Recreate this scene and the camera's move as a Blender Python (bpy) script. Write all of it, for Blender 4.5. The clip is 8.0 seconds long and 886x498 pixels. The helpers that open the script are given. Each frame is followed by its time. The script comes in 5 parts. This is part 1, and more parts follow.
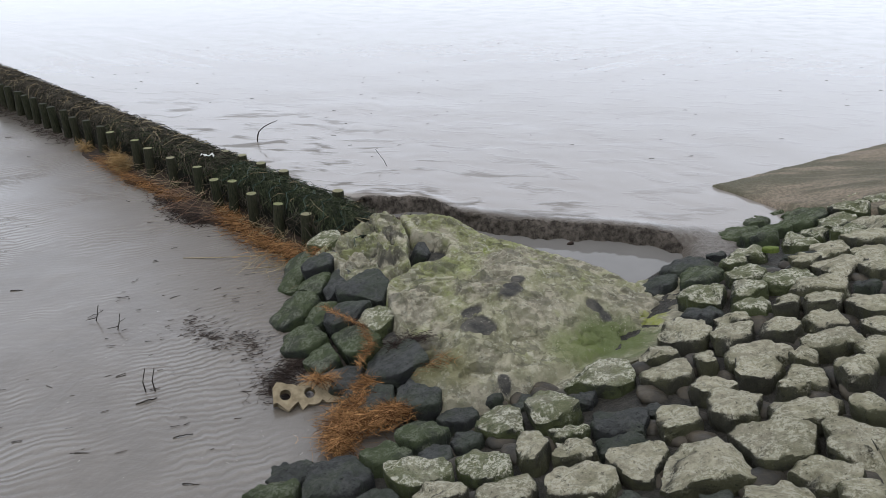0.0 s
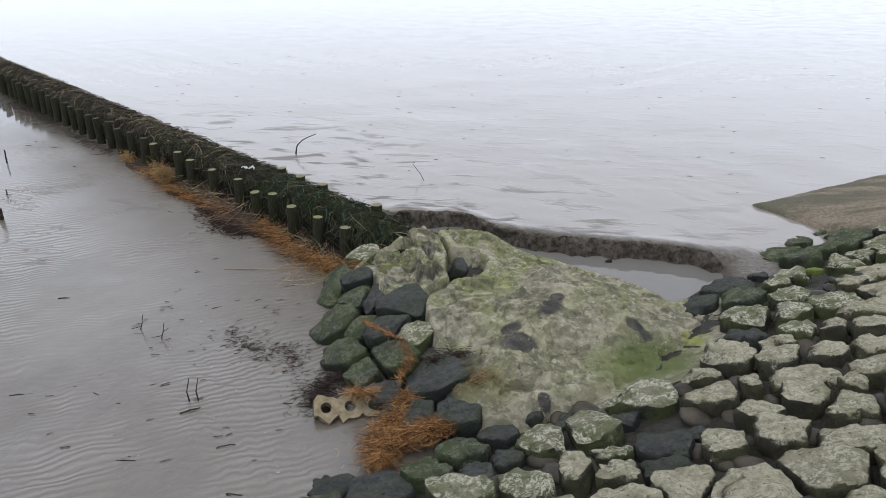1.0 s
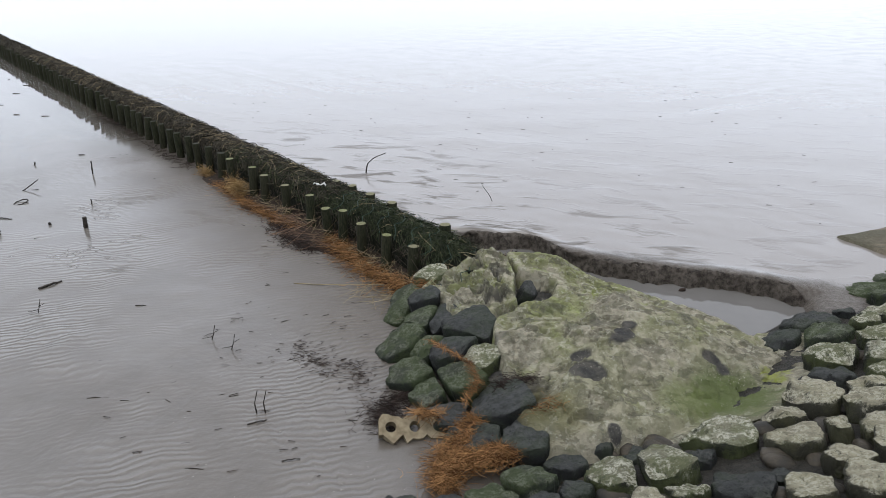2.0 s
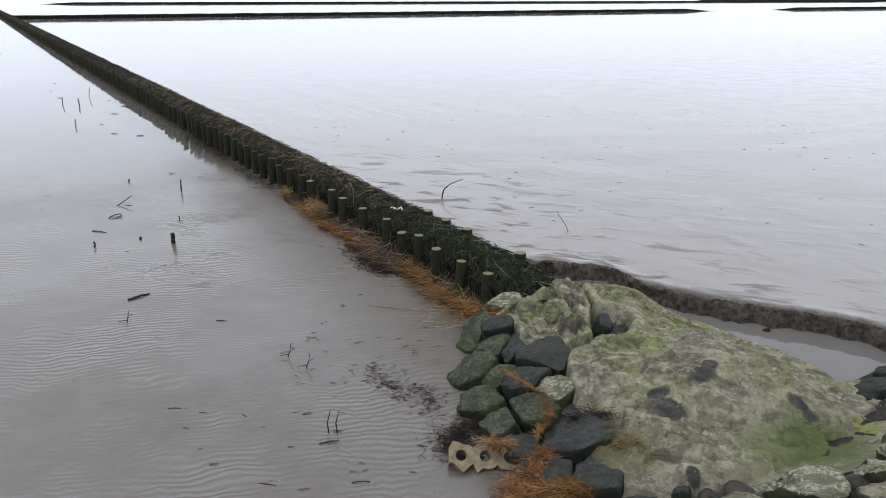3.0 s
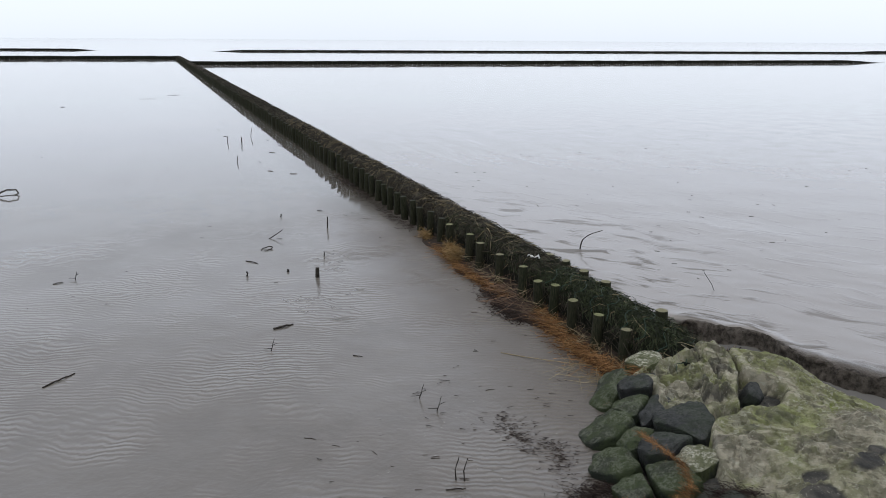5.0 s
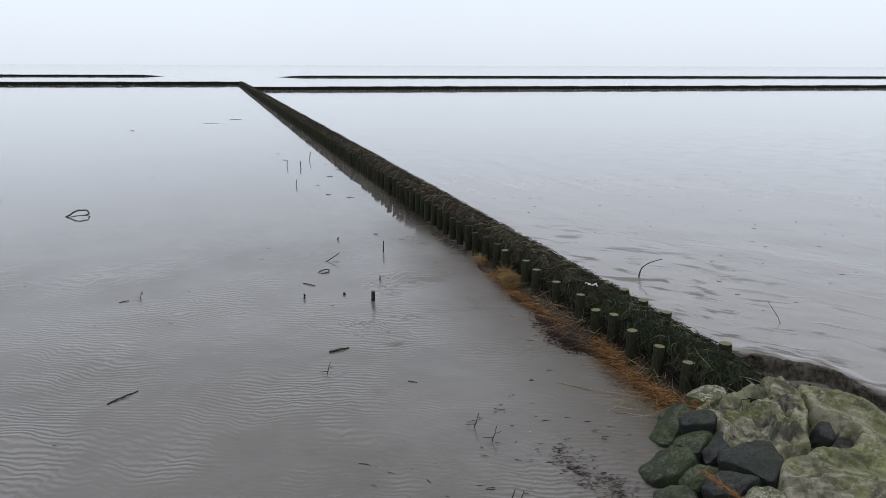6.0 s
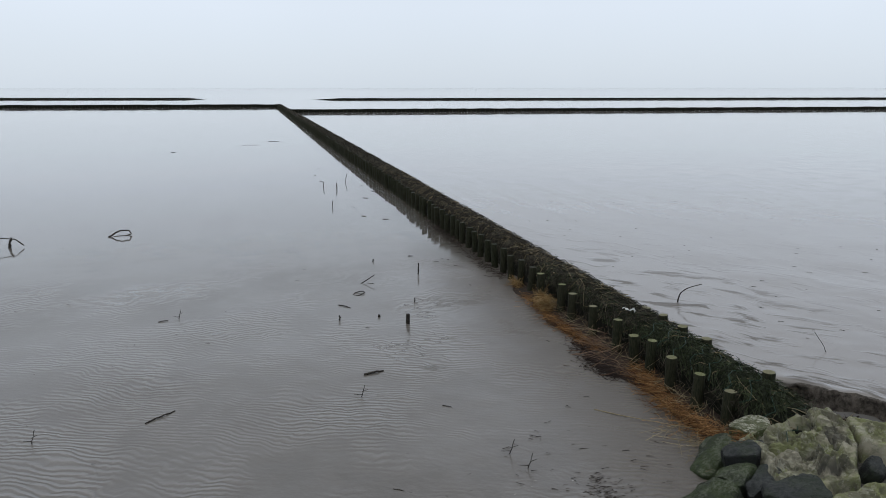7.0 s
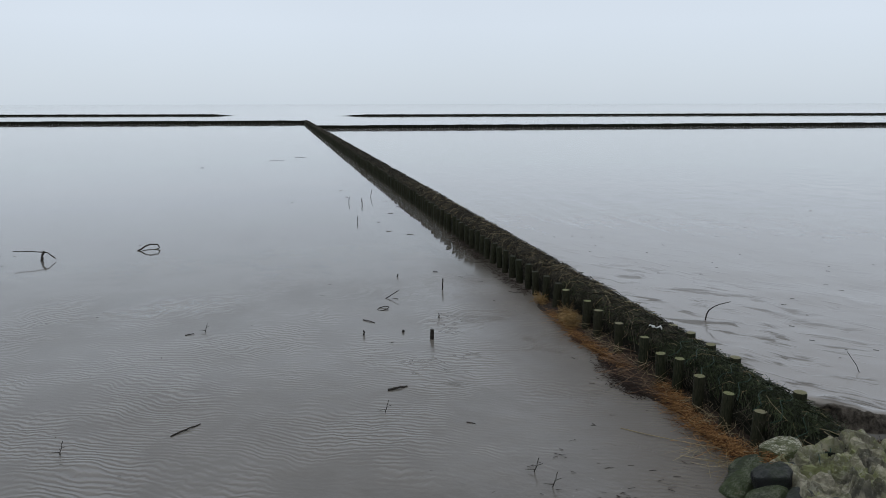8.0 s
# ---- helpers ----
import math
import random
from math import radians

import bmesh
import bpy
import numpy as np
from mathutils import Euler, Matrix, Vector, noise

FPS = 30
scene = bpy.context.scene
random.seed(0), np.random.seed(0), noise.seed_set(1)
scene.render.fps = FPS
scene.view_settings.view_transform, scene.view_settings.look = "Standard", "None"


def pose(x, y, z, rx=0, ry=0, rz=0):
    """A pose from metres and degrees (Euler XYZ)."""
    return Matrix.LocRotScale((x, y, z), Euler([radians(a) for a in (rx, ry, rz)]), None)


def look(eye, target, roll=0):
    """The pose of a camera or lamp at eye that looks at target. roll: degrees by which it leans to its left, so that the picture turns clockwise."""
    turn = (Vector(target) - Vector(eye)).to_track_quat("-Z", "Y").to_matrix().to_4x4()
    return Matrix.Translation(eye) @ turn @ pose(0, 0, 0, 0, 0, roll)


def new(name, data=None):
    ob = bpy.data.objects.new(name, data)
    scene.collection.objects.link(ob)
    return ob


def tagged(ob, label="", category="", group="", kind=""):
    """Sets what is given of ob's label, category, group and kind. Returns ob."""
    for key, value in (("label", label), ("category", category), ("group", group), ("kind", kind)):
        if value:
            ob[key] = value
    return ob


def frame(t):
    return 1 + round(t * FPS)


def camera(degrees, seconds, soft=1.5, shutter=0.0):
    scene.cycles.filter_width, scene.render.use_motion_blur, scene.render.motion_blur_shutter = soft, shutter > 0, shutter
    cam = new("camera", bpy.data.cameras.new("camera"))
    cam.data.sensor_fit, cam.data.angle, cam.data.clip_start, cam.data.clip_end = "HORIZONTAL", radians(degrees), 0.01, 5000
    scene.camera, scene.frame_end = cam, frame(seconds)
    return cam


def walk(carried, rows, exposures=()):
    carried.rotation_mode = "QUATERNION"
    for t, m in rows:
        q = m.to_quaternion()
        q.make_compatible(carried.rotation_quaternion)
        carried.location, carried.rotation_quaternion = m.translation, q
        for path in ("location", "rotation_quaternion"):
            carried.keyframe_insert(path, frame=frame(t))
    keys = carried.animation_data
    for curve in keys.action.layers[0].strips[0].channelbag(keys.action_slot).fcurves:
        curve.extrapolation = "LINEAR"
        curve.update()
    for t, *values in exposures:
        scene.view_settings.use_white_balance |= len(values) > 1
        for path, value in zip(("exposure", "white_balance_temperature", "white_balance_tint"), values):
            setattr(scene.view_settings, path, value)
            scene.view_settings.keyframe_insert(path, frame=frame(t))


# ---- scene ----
cam = camera(63.1, 8.0, soft=0.45)
PATH = [
    (0, (-0.021, 0.039, 2.732), (-0.289, 1.842, 1.908), 0.1),
    (0.5, (-0.074, 0.012, 2.757), (-0.36, 1.814, 1.936), 0.2),
    (1, (-0.117, 0.01, 2.77), (-0.462, 1.813, 1.977), 0.1),
    (1.5, (-0.156, 0.043, 2.747), (-0.579, 1.84, 1.98), 0.1),
    (3, (-0.252, 0.023, 2.76), (-0.955, 1.77, 2.087), 0.2),
    (3.5, (-0.26, 0.028, 2.749), (-1.048, 1.751, 2.109), 0.3),
    (4, (-0.292, 0.024, 2.766), (-1.165, 1.716, 2.154), 0.2),
    (4.5, (-0.311, 0.016, 2.771), (-1.269, 1.671, 2.186), 0.3),
    (6, (-0.387, 0.01, 2.794), (-1.555, 1.557, 2.3), 0.2),
    (6.5, (-0.411, 0.006, 2.801), (-1.621, 1.53, 2.339), 0.0),
    (7, (-0.421, 0.018, 2.81), (-1.67, 1.517, 2.373), -0.0),
    (7.5, (-0.446, 0.009, 2.804), (-1.73, 1.486, 2.392), 0.0),
    (8, (-0.429, 0.022, 2.808), (-1.735, 1.484, 2.413), -0.1),
]
walk(cam, [(t, look(eye, target, roll)) for t, eye, target, roll in PATH],
     exposures=[(0.0, 0.67, 6500, 10), (1.5, 0.68, 6500, 10), (3.5, 0.44, 6500, 10), (4.5, 0.32, 6500, 10), (6.5, 0.0, 6430, 8), (8.0, -0.22, 6370, 6.5)])

# ---------------------------------------------------------------- sky and sun
SUN_UP, SUN_TURN = radians(74), radians(200)
world = bpy.data.worlds.new("overcast_sky")
scene.world = world
world.use_nodes = True
wt = world.node_tree
wt.nodes.clear()
w_out = wt.nodes.new("ShaderNodeOutputWorld")
w_bg = wt.nodes.new("ShaderNodeBackground")
w_sky = wt.nodes.new("ShaderNodeTexSky")
w_sky.sky_type, w_sky.sun_disc = "NISHITA", False
w_sky.sun_elevation, w_sky.sun_rotation = SUN_UP, SUN_TURN
w_gain = wt.nodes.new("ShaderNodeVectorMath")
w_gain.operation = "SCALE"
w_gain.inputs["Scale"].default_value = 0.09
w_co = wt.nodes.new("ShaderNodeTexCoord")
w_sep = wt.nodes.new("ShaderNodeSeparateXYZ")
w_ramp = wt.nodes.new("ShaderNodeValToRGB")
for pos, col in ((0.0, (0.755, 0.818, 0.912)), (0.10, (0.86, 0.921, 1.035)), (0.30, (0.84, 0.887, 0.99)), (1.0, (0.81, 0.833, 0.905))):
    e = w_ramp.color_ramp.elements.new(pos) if pos not in (0.0, 1.0) else w_ramp.color_ramp.elements[0 if pos == 0.0 else -1]
    e.color = (*col, 1)
w_cl = wt.nodes.new("ShaderNodeTexNoise")
w_cl.inputs["Scale"].default_value, w_cl.inputs["Detail"].default_value = 1.6, 4.0
w_clm = wt.nodes.new("ShaderNodeMapRange")
w_clm.inputs["To Min"].default_value, w_clm.inputs["To Max"].default_value = 0.93, 1.07
w_cs = wt.nodes.new("ShaderNodeVectorMath")
w_cs.operation = "SCALE"
w_mix = wt.nodes.new("ShaderNodeMix")
w_mix.data_type = "RGBA"
w_mix.inputs["Factor"].default_value = 0.9
wt.links.new(w_co.outputs["Generated"], w_sep.inputs[0])
wt.links.new(w_co.outputs["Generated"], w_cl.inputs["Vector"])
wt.links.new(w_cl.outputs["Fac"], w_clm.inputs["Value"])
wt.links.new(w_sep.outputs["Z"], w_ramp.inputs["Fac"])
wt.links.new(w_ramp.outputs["Color"], w_cs.inputs[0])
wt.links.new(w_clm.outputs["Result"], w_cs.inputs["Scale"])
wt.links.new(w_sky.outputs["Color"], w_gain.inputs[0])
wt.links.new(w_gain.outputs[0], w_mix.inputs["A"])
wt.links.new(w_cs.outputs[0], w_mix.inputs["B"])
wt.links.new(w_mix.outputs["Result"], w_bg.inputs["Color"])
wt.links.new(w_bg.outputs[0], w_out.inputs[0])
w_bg.inputs["Strength"].default_value = 1.0

sun_data = bpy.data.lights.new("sun", "SUN")
sun_data.energy, sun_data.angle, sun_data.color = 0.8, radians(60), (1.0, 0.97, 0.92)
sun_ob = new("sun", sun_data)
sun_dir = Vector((math.sin(SUN_TURN) * math.cos(SUN_UP), math.cos(SUN_TURN) * math.cos(SUN_UP), math.sin(SUN_UP)))
sun_ob.matrix_basis = look(sun_dir * 50, (0, 0, 0))

# ---------------------------------------------------------------- plan
# Groyne frame: u runs out along the groyne from its shore end, n to the high mud side.
G0 = Vector((-2.29, 6.22))
U = Vector((-0.813, 0.582))
NV = Vector((0.582, 0.813))
LOW, HIGH = -0.25, 0.0            # mud levels on the two sides
TOP = 0.166                       # tops of the posts
GROYNE_LEN = 116.5
TOE = Vector((-1.6, 3.0))         # a point of the dike's toe
UPHILL = Vector((0.762, -0.647))
SLOPE = 0.37


def plan(u, n):
    return G0.x + U.x * u + NV.x * n, G0.y + U.y * u + NV.y * n


def unplan(x, y):
    return (x - G0.x) * U.x + (y - G0.y) * U.y, (x - G0.x) * NV.x + (y - G0.y) * NV.y


def sm(a, b, x):
    t = min(1.0, max(0.0, (x - a) / (b - a)))
    return t * t * (3 - 2 * t)


def nz(x, y, z, s):
    return noise.noise(Vector((x * s, y * s, z * s)))


def fractal(x, y, z, s, octaves=4):
    return noise.fractal(Vector((x * s, y * s, z * s)), 1.0, 2.0, octaves)


def along(poly, x, y):
    """Signed distance to a closed outline: positive inside."""
    best, inside, k = 1e9, False, len(poly)
    for i in range(k):
        ax, ay = poly[i]
        bx, by = poly[(i + 1) % k]
        dx, dy = bx - ax, by - ay
        t = max(0.0, min(1.0, ((x - ax) * dx + (y - ay) * dy) / (dx * dx + dy * dy)))
        best = min(best, math.hypot(x - ax - t * dx, y - ay - t * dy))
        if (ay > y) != (by > y) and x < ax + (y - ay) / (by - ay) * dx:
            inside = not inside
    return best if inside else -best


def lerp_line(pts, x):
    if x <= pts[0][0]:
        return pts[0][1]
    for (x0, y0), (x1, y1) in zip(pts, pts[1:]):
        if x <= x1:
            return y0 + (y1 - y0) * (x - x0) / (x1 - x0)
    return pts[-1][1]


BANK = [(-2.3, 7.22), (-1.6, 7.22), (-1.34, 7.30), (-1.1, 7.15), (-0.96, 6.96), (-0.59, 6.80), (-0.24, 6.72), (0.2, 6.75), (0.64, 6.74), (1.0, 6.70), (1.3, 6.55)]


def bank_edge(x):
    y = lerp_line(BANK, x)
    return y + 0.035 * nz(x, y, 3.1, 4.0) + 0.02 * nz(x, y, 7.7, 12.0) - 0.05 * (1 - sm(-1.4, -0.9, x))


def dike_d(x, y):
    return (x - TOE.x) * UPHILL.x + (y - TOE.y) * UPHILL.y


def dike_z(x, y):
    """The dike's slope, to the tops of its stones."""
    return -0.22 + SLOPE * dike_d(x, y) + 0.2 * sm(-0.6, 2.0, unplan(x, y)[1])


def mud_z(x, y):
    u, n = unplan(x, y)
    right = HIGH - 0.2 * sm(12, 70, u)
    left = LOW + (right - LOW) * sm(118, 180, u)
    z = right + (left - right) * (1 - sm(0.12, 0.5, n))
    # the washed-out hollow between the mud's bank and the mound
    if -2.6 < x < 1.7 and 4.0 < y < 8.0 and n > 0.1:
        edge = bank_edge(x)
        floor_z = -0.26
        drop = (1 - sm(edge + 0.05, edge + 0.11, y)) * (1 - sm(1.15, 1.5, x)) * sm(-2.5, -2.0, x)
        lip = 0.012 * math.exp(-((y - edge - 0.18) / 0.08) ** 2) * (1 - sm(1.0, 1.4, x)) * sm(-2.4, -1.9, x)
        z = z + (floor_z - z) * drop + lip
    if abs(u) < 14 and abs(n) < 14:
        z += 0.012 * nz(x, y, 0.0, 1.1) + 0.004 * nz(x, y, 2.0, 4.5)
    return z


# ---------------------------------------------------------------- materials
class Mat:
    """A small builder of node materials."""

    def __init__(self, name, rough=0.7, spec=0.5):
        self.m = bpy.data.materials.new(name)
        self.m.use_nodes = True
        self.t = self.m.node_tree
        self.b = self.t.nodes["Principled BSDF"]
        self.b.inputs["Roughness"].default_value = rough
        self.b.inputs["Specular IOR Level"].default_value = spec
        self.co = self.t.nodes.new("ShaderNodeTexCoord").outputs["Object"]

    def link(self, value, socket):
        if isinstance(value, bpy.types.NodeSocket):
            self.t.links.new(value, socket)
        else:
            socket.default_value = value

    def world_co(self):
        return self.t.nodes.new("ShaderNodeNewGeometry").outputs["Position"]

    def up(self):
        s = self.t.nodes.new("ShaderNodeSeparateXYZ")
        self.t.links.new(self.t.nodes.new("ShaderNodeNewGeometry").outputs["Normal"], s.inputs[0])
        return s.outputs["Z"]

    def noise(self, scale, detail=4.0, rough=0.55, vec=None, warp=0.0):
        k = self.t.nodes.new("ShaderNodeTexNoise")
        self.t.links.new(vec or self.co, k.inputs["Vector"])
        k.inputs["Scale"].default_value, k.inputs["Detail"].default_value = scale, detail
        k.inputs["Roughness"].default_value, k.inputs["Distortion"].default_value = rough, warp
        return k.outputs["Fac"]

    def stretch(self, vec, scale, turn=0.0):
        k = self.t.nodes.new("ShaderNodeMapping")
        self.t.links.new(vec, k.inputs["Vector"])
        k.inputs["Scale"].default_value = scale
        k.inputs["Rotation"].default_value = (0, 0, turn)
        return k.outputs[0]

    def warp(self, vec, scale, amount):
        k = self.t.nodes.new("ShaderNodeTexNoise")
        self.t.links.new(vec, k.inputs["Vector"])
        k.inputs["Scale"].default_value, k.inputs["Detail"].default_value = scale, 2.0
        d = self.t.nodes.new("ShaderNodeVectorMath")
        d.operation = "SUBTRACT"
        self.t.links.new(k.outputs["Color"], d.inputs[0])
        d.inputs[1].default_value = (0.5, 0.5, 0.5)
        m = self.t.nodes.new("ShaderNodeVectorMath")
        m.operation = "MULTIPLY_ADD"
        self.t.links.new(d.outputs[0], m.inputs[0])
        m.inputs[1].default_value = (amount, amount, amount)
        self.t.links.new(vec, m.inputs[2])
        return m.outputs[0]

    def span(self, v, a, b, lo=0.0, hi=1.0):
        k = self.t.nodes.new("ShaderNodeMapRange")
        k.interpolation_type = "SMOOTHSTEP"
        self.link(v, k.inputs["Value"])
        for key, val in (("From Min", a), ("From Max", b), ("To Min", lo), ("To Max", hi)):
            k.inputs[key].default_value = val
        return k.outputs["Result"]

    def math(self, op, a, b=0.0, c=0.0):
        k = self.t.nodes.new("ShaderNodeMath")
        k.operation = op
        for i, v in enumerate((a, b, c)):
            self.link(v, k.inputs[i])
        return k.outputs[0]

    def mix(self, f, a, b):
        k = self.t.nodes.new("ShaderNodeMix")
        k.data_type = "RGBA"
        self.link(f, k.inputs["Factor"])
        for v, key in ((a, "A"), (b, "B")):
            self.link((*v, 1) if isinstance(v, tuple) else v, k.inputs[key])
        return k.outputs["Result"]

    def chance(self):
        return self.t.nodes.new("ShaderNodeObjectInfo").outputs["Random"]

    def island(self):
        return self.t.nodes.new("ShaderNodeNewGeometry").outputs["Random Per Island"]

    def bump(self, height, dist, strength=1.0, normal=None):
        k = self.t.nodes.new("ShaderNodeBump")
        self.link(height, k.inputs["Height"])
        self.link(strength, k.inputs["Strength"])
        k.inputs["Distance"].default_value = dist
        if normal:
            self.t.links.new(normal, k.inputs["Normal"])
        return k.outputs[0]

    def done(self, colour, rough=None, normal=None):
        self.link((*colour, 1) if isinstance(colour, tuple) else colour, self.b.inputs["Base Color"])
        if rough is not None:
            self.link(rough, self.b.inputs["Roughness"])
        if normal is not None:
            self.t.links.new(normal, self.b.inputs["Normal"])
        return self.m


def mud_material():
    k = Mat("wet_mud", 0.55, 0.3)
    p = k.world_co()
    sep = k.t.nodes.new("ShaderNodeSeparateXYZ")
    k.t.links.new(p, sep.inputs[0])
    dx, dy = k.math("SUBTRACT", sep.outputs["X"], G0.x), k.math("SUBTRACT", sep.outputs["Y"], G0.y)
    n = k.math("ADD", k.math("MULTIPLY", dx, NV.x), k.math("MULTIPLY", dy, NV.y))
    u = k.math("ADD", k.math("MULTIPLY", dx, U.x), k.math("MULTIPLY", dy, U.y))
    low_side = k.span(n, 0.1, 0.4, 1.0, 0.0)
    high_side = k.math("SUBTRACT", 1.0, low_side)
    big = k.noise(0.35, 3, 0.5, p)
    mid = k.noise(1.6, 5, 0.6, p)
    fine = k.noise(45, 4, 0.65, p)
    # ripples left by the tide on the low side, gone where the water stands deeper
    wave = k.t.nodes.new("ShaderNodeTexWave")
    wave.wave_type, wave.bands_direction, wave.wave_profile = "BANDS", "Y", "SIN"
    k.t.links.new(k.stretch(k.warp(k.warp(p, 0.7, 0.7), 3.5, 0.16), (1, 1, 1), radians(-31)), wave.inputs["Vector"])
    for key, val in (("Scale", 4.7), ("Distortion", 3.0), ("Detail", 2.0), ("Detail Scale", 1.6), ("Detail Roughness", 0.6)):
        wave.inputs[key].default_value = val
    shallow = k.span(k.math("ADD", u, k.math("MULTIPLY", k.math("SUBTRACT", big, 0.5), 9.0)), 2.5, 8.0, 1.0, 0.0)
    patch = k.span(k.noise(0.8, 4, 0.6, p), 0.42, 0.62, 0.04, 1.0)
    ripple = k.math("MULTIPLY", k.math("MULTIPLY", wave.outputs["Fac"], patch), k.math("MULTIPLY", low_side, shallow))
    # run-off streaks and small scours on the high side
    streak = k.noise(3.0, 3, 0.55, k.stretch(k.warp(p, 1.0, 0.5), (0.5, 1.3, 1), radians(-15)), 0.3)
    close = k.math("MULTIPLY", k.span(u, 2.5, 10.0, 1.0, 0.10), k.span(n, 0.8, 4.5, 1.0, 0.2))
    lumps = k.math("MULTIPLY", k.math("MULTIPLY", k.span(streak, 0.50, 0.68), high_side), close)
    col = k.mix(k.span(mid, 0.3, 0.7), (0.074, 0.063, 0.051), (0.097, 0.084, 0.070))
    col = k.mix(k.span(big, 0.35, 0.7, 0.0, 0.6), col, (0.112, 0.102, 0.090))
    # paler crests: the light on the ripples is put into the colour
    col = k.mix(k.math("MULTIPLY", ripple, 0.55), col, (0.145, 0.129, 0.110))
    col = k.mix(k.math("MULTIPLY", high_side, 0.55), col, (0.225, 0.207, 0.190))
    col = k.mix(k.math("MULTIPLY", k.span(streak, 0.52, 0.64), k.math("MULTIPLY", k.math("MULTIPLY", high_side, close), 0.8)), col, (0.085, 0.073, 0.061))
    # brown silty water along the posts, with the groyne's reflection painted into its colour
    silt_reflection = k.math("MULTIPLY", k.math("MULTIPLY", low_side, k.span(u, 6.0, 9.0)), k.span(k.math("ADD", n, k.math("MULTIPLY", k.math("SUBTRACT", mid, 0.5), 0.8)), -1.3, -0.5))
    col = k.mix(k.math("MULTIPLY", silt_reflection, 0.85), col, (0.042, 0.034, 0.022))
    # crumbled, drained mud along the edge of the bank and up to the stones
    rim = k.math("ADD", sep.outputs["Y"], k.math("ADD", k.math("MULTIPLY", sep.outputs["X"], 0.09), k.math("MULTIPLY", k.math("SUBTRACT", k.noise(7, 6, 0.7, p), 0.5), 0.5)))
    crumb = k.math("MULTIPLY", k.math("MULTIPLY", k.span(rim, 6.84, 7.12, 1.0, 0.0), high_side), k.math("MULTIPLY", k.span(sep.outputs["X"], -1.7, -1.1), k.span(sep.outputs["Y"], 5.6, 6.1)))
    col = k.mix(k.math("MULTIPLY", crumb, k.span(k.noise(24, 5, 0.7, p), 0.35, 0.6, 0.35, 0.95)), col, (0.085, 0.072, 0.058))
    col = k.mix(k.math("MULTIPLY", k.span(fine, 0.55, 0.8), 0.3), col, (0.075, 0.067, 0.06))
    grit = k.span(k.noise(170, 3, 0.7, p), 0.60, 0.70)
    col = k.mix(k.math("MULTIPLY", grit, k.math("MULTIPLY", low_side, 0.45)), col, (0.05, 0.044, 0.038))
    h = k.math("ADD", k.math("MULTIPLY", ripple, 1.0), k.math("ADD", k.math("MULTIPLY", lumps, 1.7), k.math("MULTIPLY", fine, 0.10)))
    clump = k.math("MULTIPLY", k.noise(8, 5, 0.65, p), k.math("MULTIPLY", low_side, k.math("MULTIPLY", k.span(u, -1.2, 1.0, 1.6, 0.25), k.span(u, 4.5, 9.0, 1.0, 0.04))))
    nrm = k.bump(k.math("ADD", k.math("ADD", h, clump), k.math("MULTIPLY", crumb, k.math("MULTIPLY", k.noise(20, 5, 0.7, p), 3.0))), 0.015, 1.0)
    swell = k.math("MULTIPLY", k.noise(2.5, 3, 0.5, k.stretch(p, (0.35, 1.2, 1), radians(-31))), k.span(u, 3.0, 10.0, 0.10, 0.025))
    # bumps of the thin water lying over the mud
    facing = k.bump(k.math("ADD", k.math("ADD", swell, k.math("MULTIPLY", clump, 0.9)), k.math("ADD", k.math("MULTIPLY", ripple, 0.8), k.math("MULTIPLY", lumps, 0.8))), 0.0055, 0.8)
    k.t.links.new(facing, k.b.inputs["Coat Normal"])
    k.b.inputs["Coat IOR"].default_value = 1.48
    ashore = k.math("MULTIPLY", k.span(k.math("ADD", n, k.math("MULTIPLY", k.math("SUBTRACT", mid, 0.5), 1.2)), -1.9, -0.6), k.span(k.math("ADD", u, k.math("MULTIPLY", k.math("SUBTRACT", big, 0.5), 5.0)), 4.5, 9.5, 1.0, 0.0))
    wet = k.math("MULTIPLY", low_side, k.math("ADD", k.span(k.noise(0.8, 4, 0.55, p), 0.38, 0.62, 0.06, 0.015), k.math("MULTIPLY", ashore, 0.2)))
    wet = k.math("ADD", wet, k.math("MULTIPLY", high_side, k.math("MULTIPLY", k.span(mid, 0.35, 0.65, 0.06, 0.16), k.span(u, 5.0, 40.0, 1.0, 0.35))))
    k.link(wet, k.b.inputs["Coat Roughness"])
    drained = k.math("MULTIPLY", k.math("MULTIPLY", low_side, k.span(u, 6.0, 11.0, 1.0, 0.0)), k.span(k.noise(0.45, 4, 0.55, p), 0.42, 0.62, 0.0, 0.14))
    k.link(k.math("SUBTRACT", k.math("SUBTRACT", k.math("SUBTRACT", 1.0, drained), k.math("MULTIPLY", k.math("MULTIPLY", ashore, low_side), 0.72)), k.math("MAXIMUM", k.math("MULTIPLY", k.span(lumps, 0.15, 0.8), 0.8), k.math("MULTIPLY", crumb, 0.85))), k.b.inputs["Coat Weight"])
    return k.done(col, 0.6, nrm)


def water_material():
    k = Mat("standing_water", 0.02, 0.5)
    k.b.inputs["IOR"].default_value = 1.33
    return k.done(k.mix(k.noise(2.0, 3), (0.10, 0.096, 0.09), (0.14, 0.134, 0.126)), 0.02, k.bump(k.noise(9.0, 2), 0.001, 0.3))


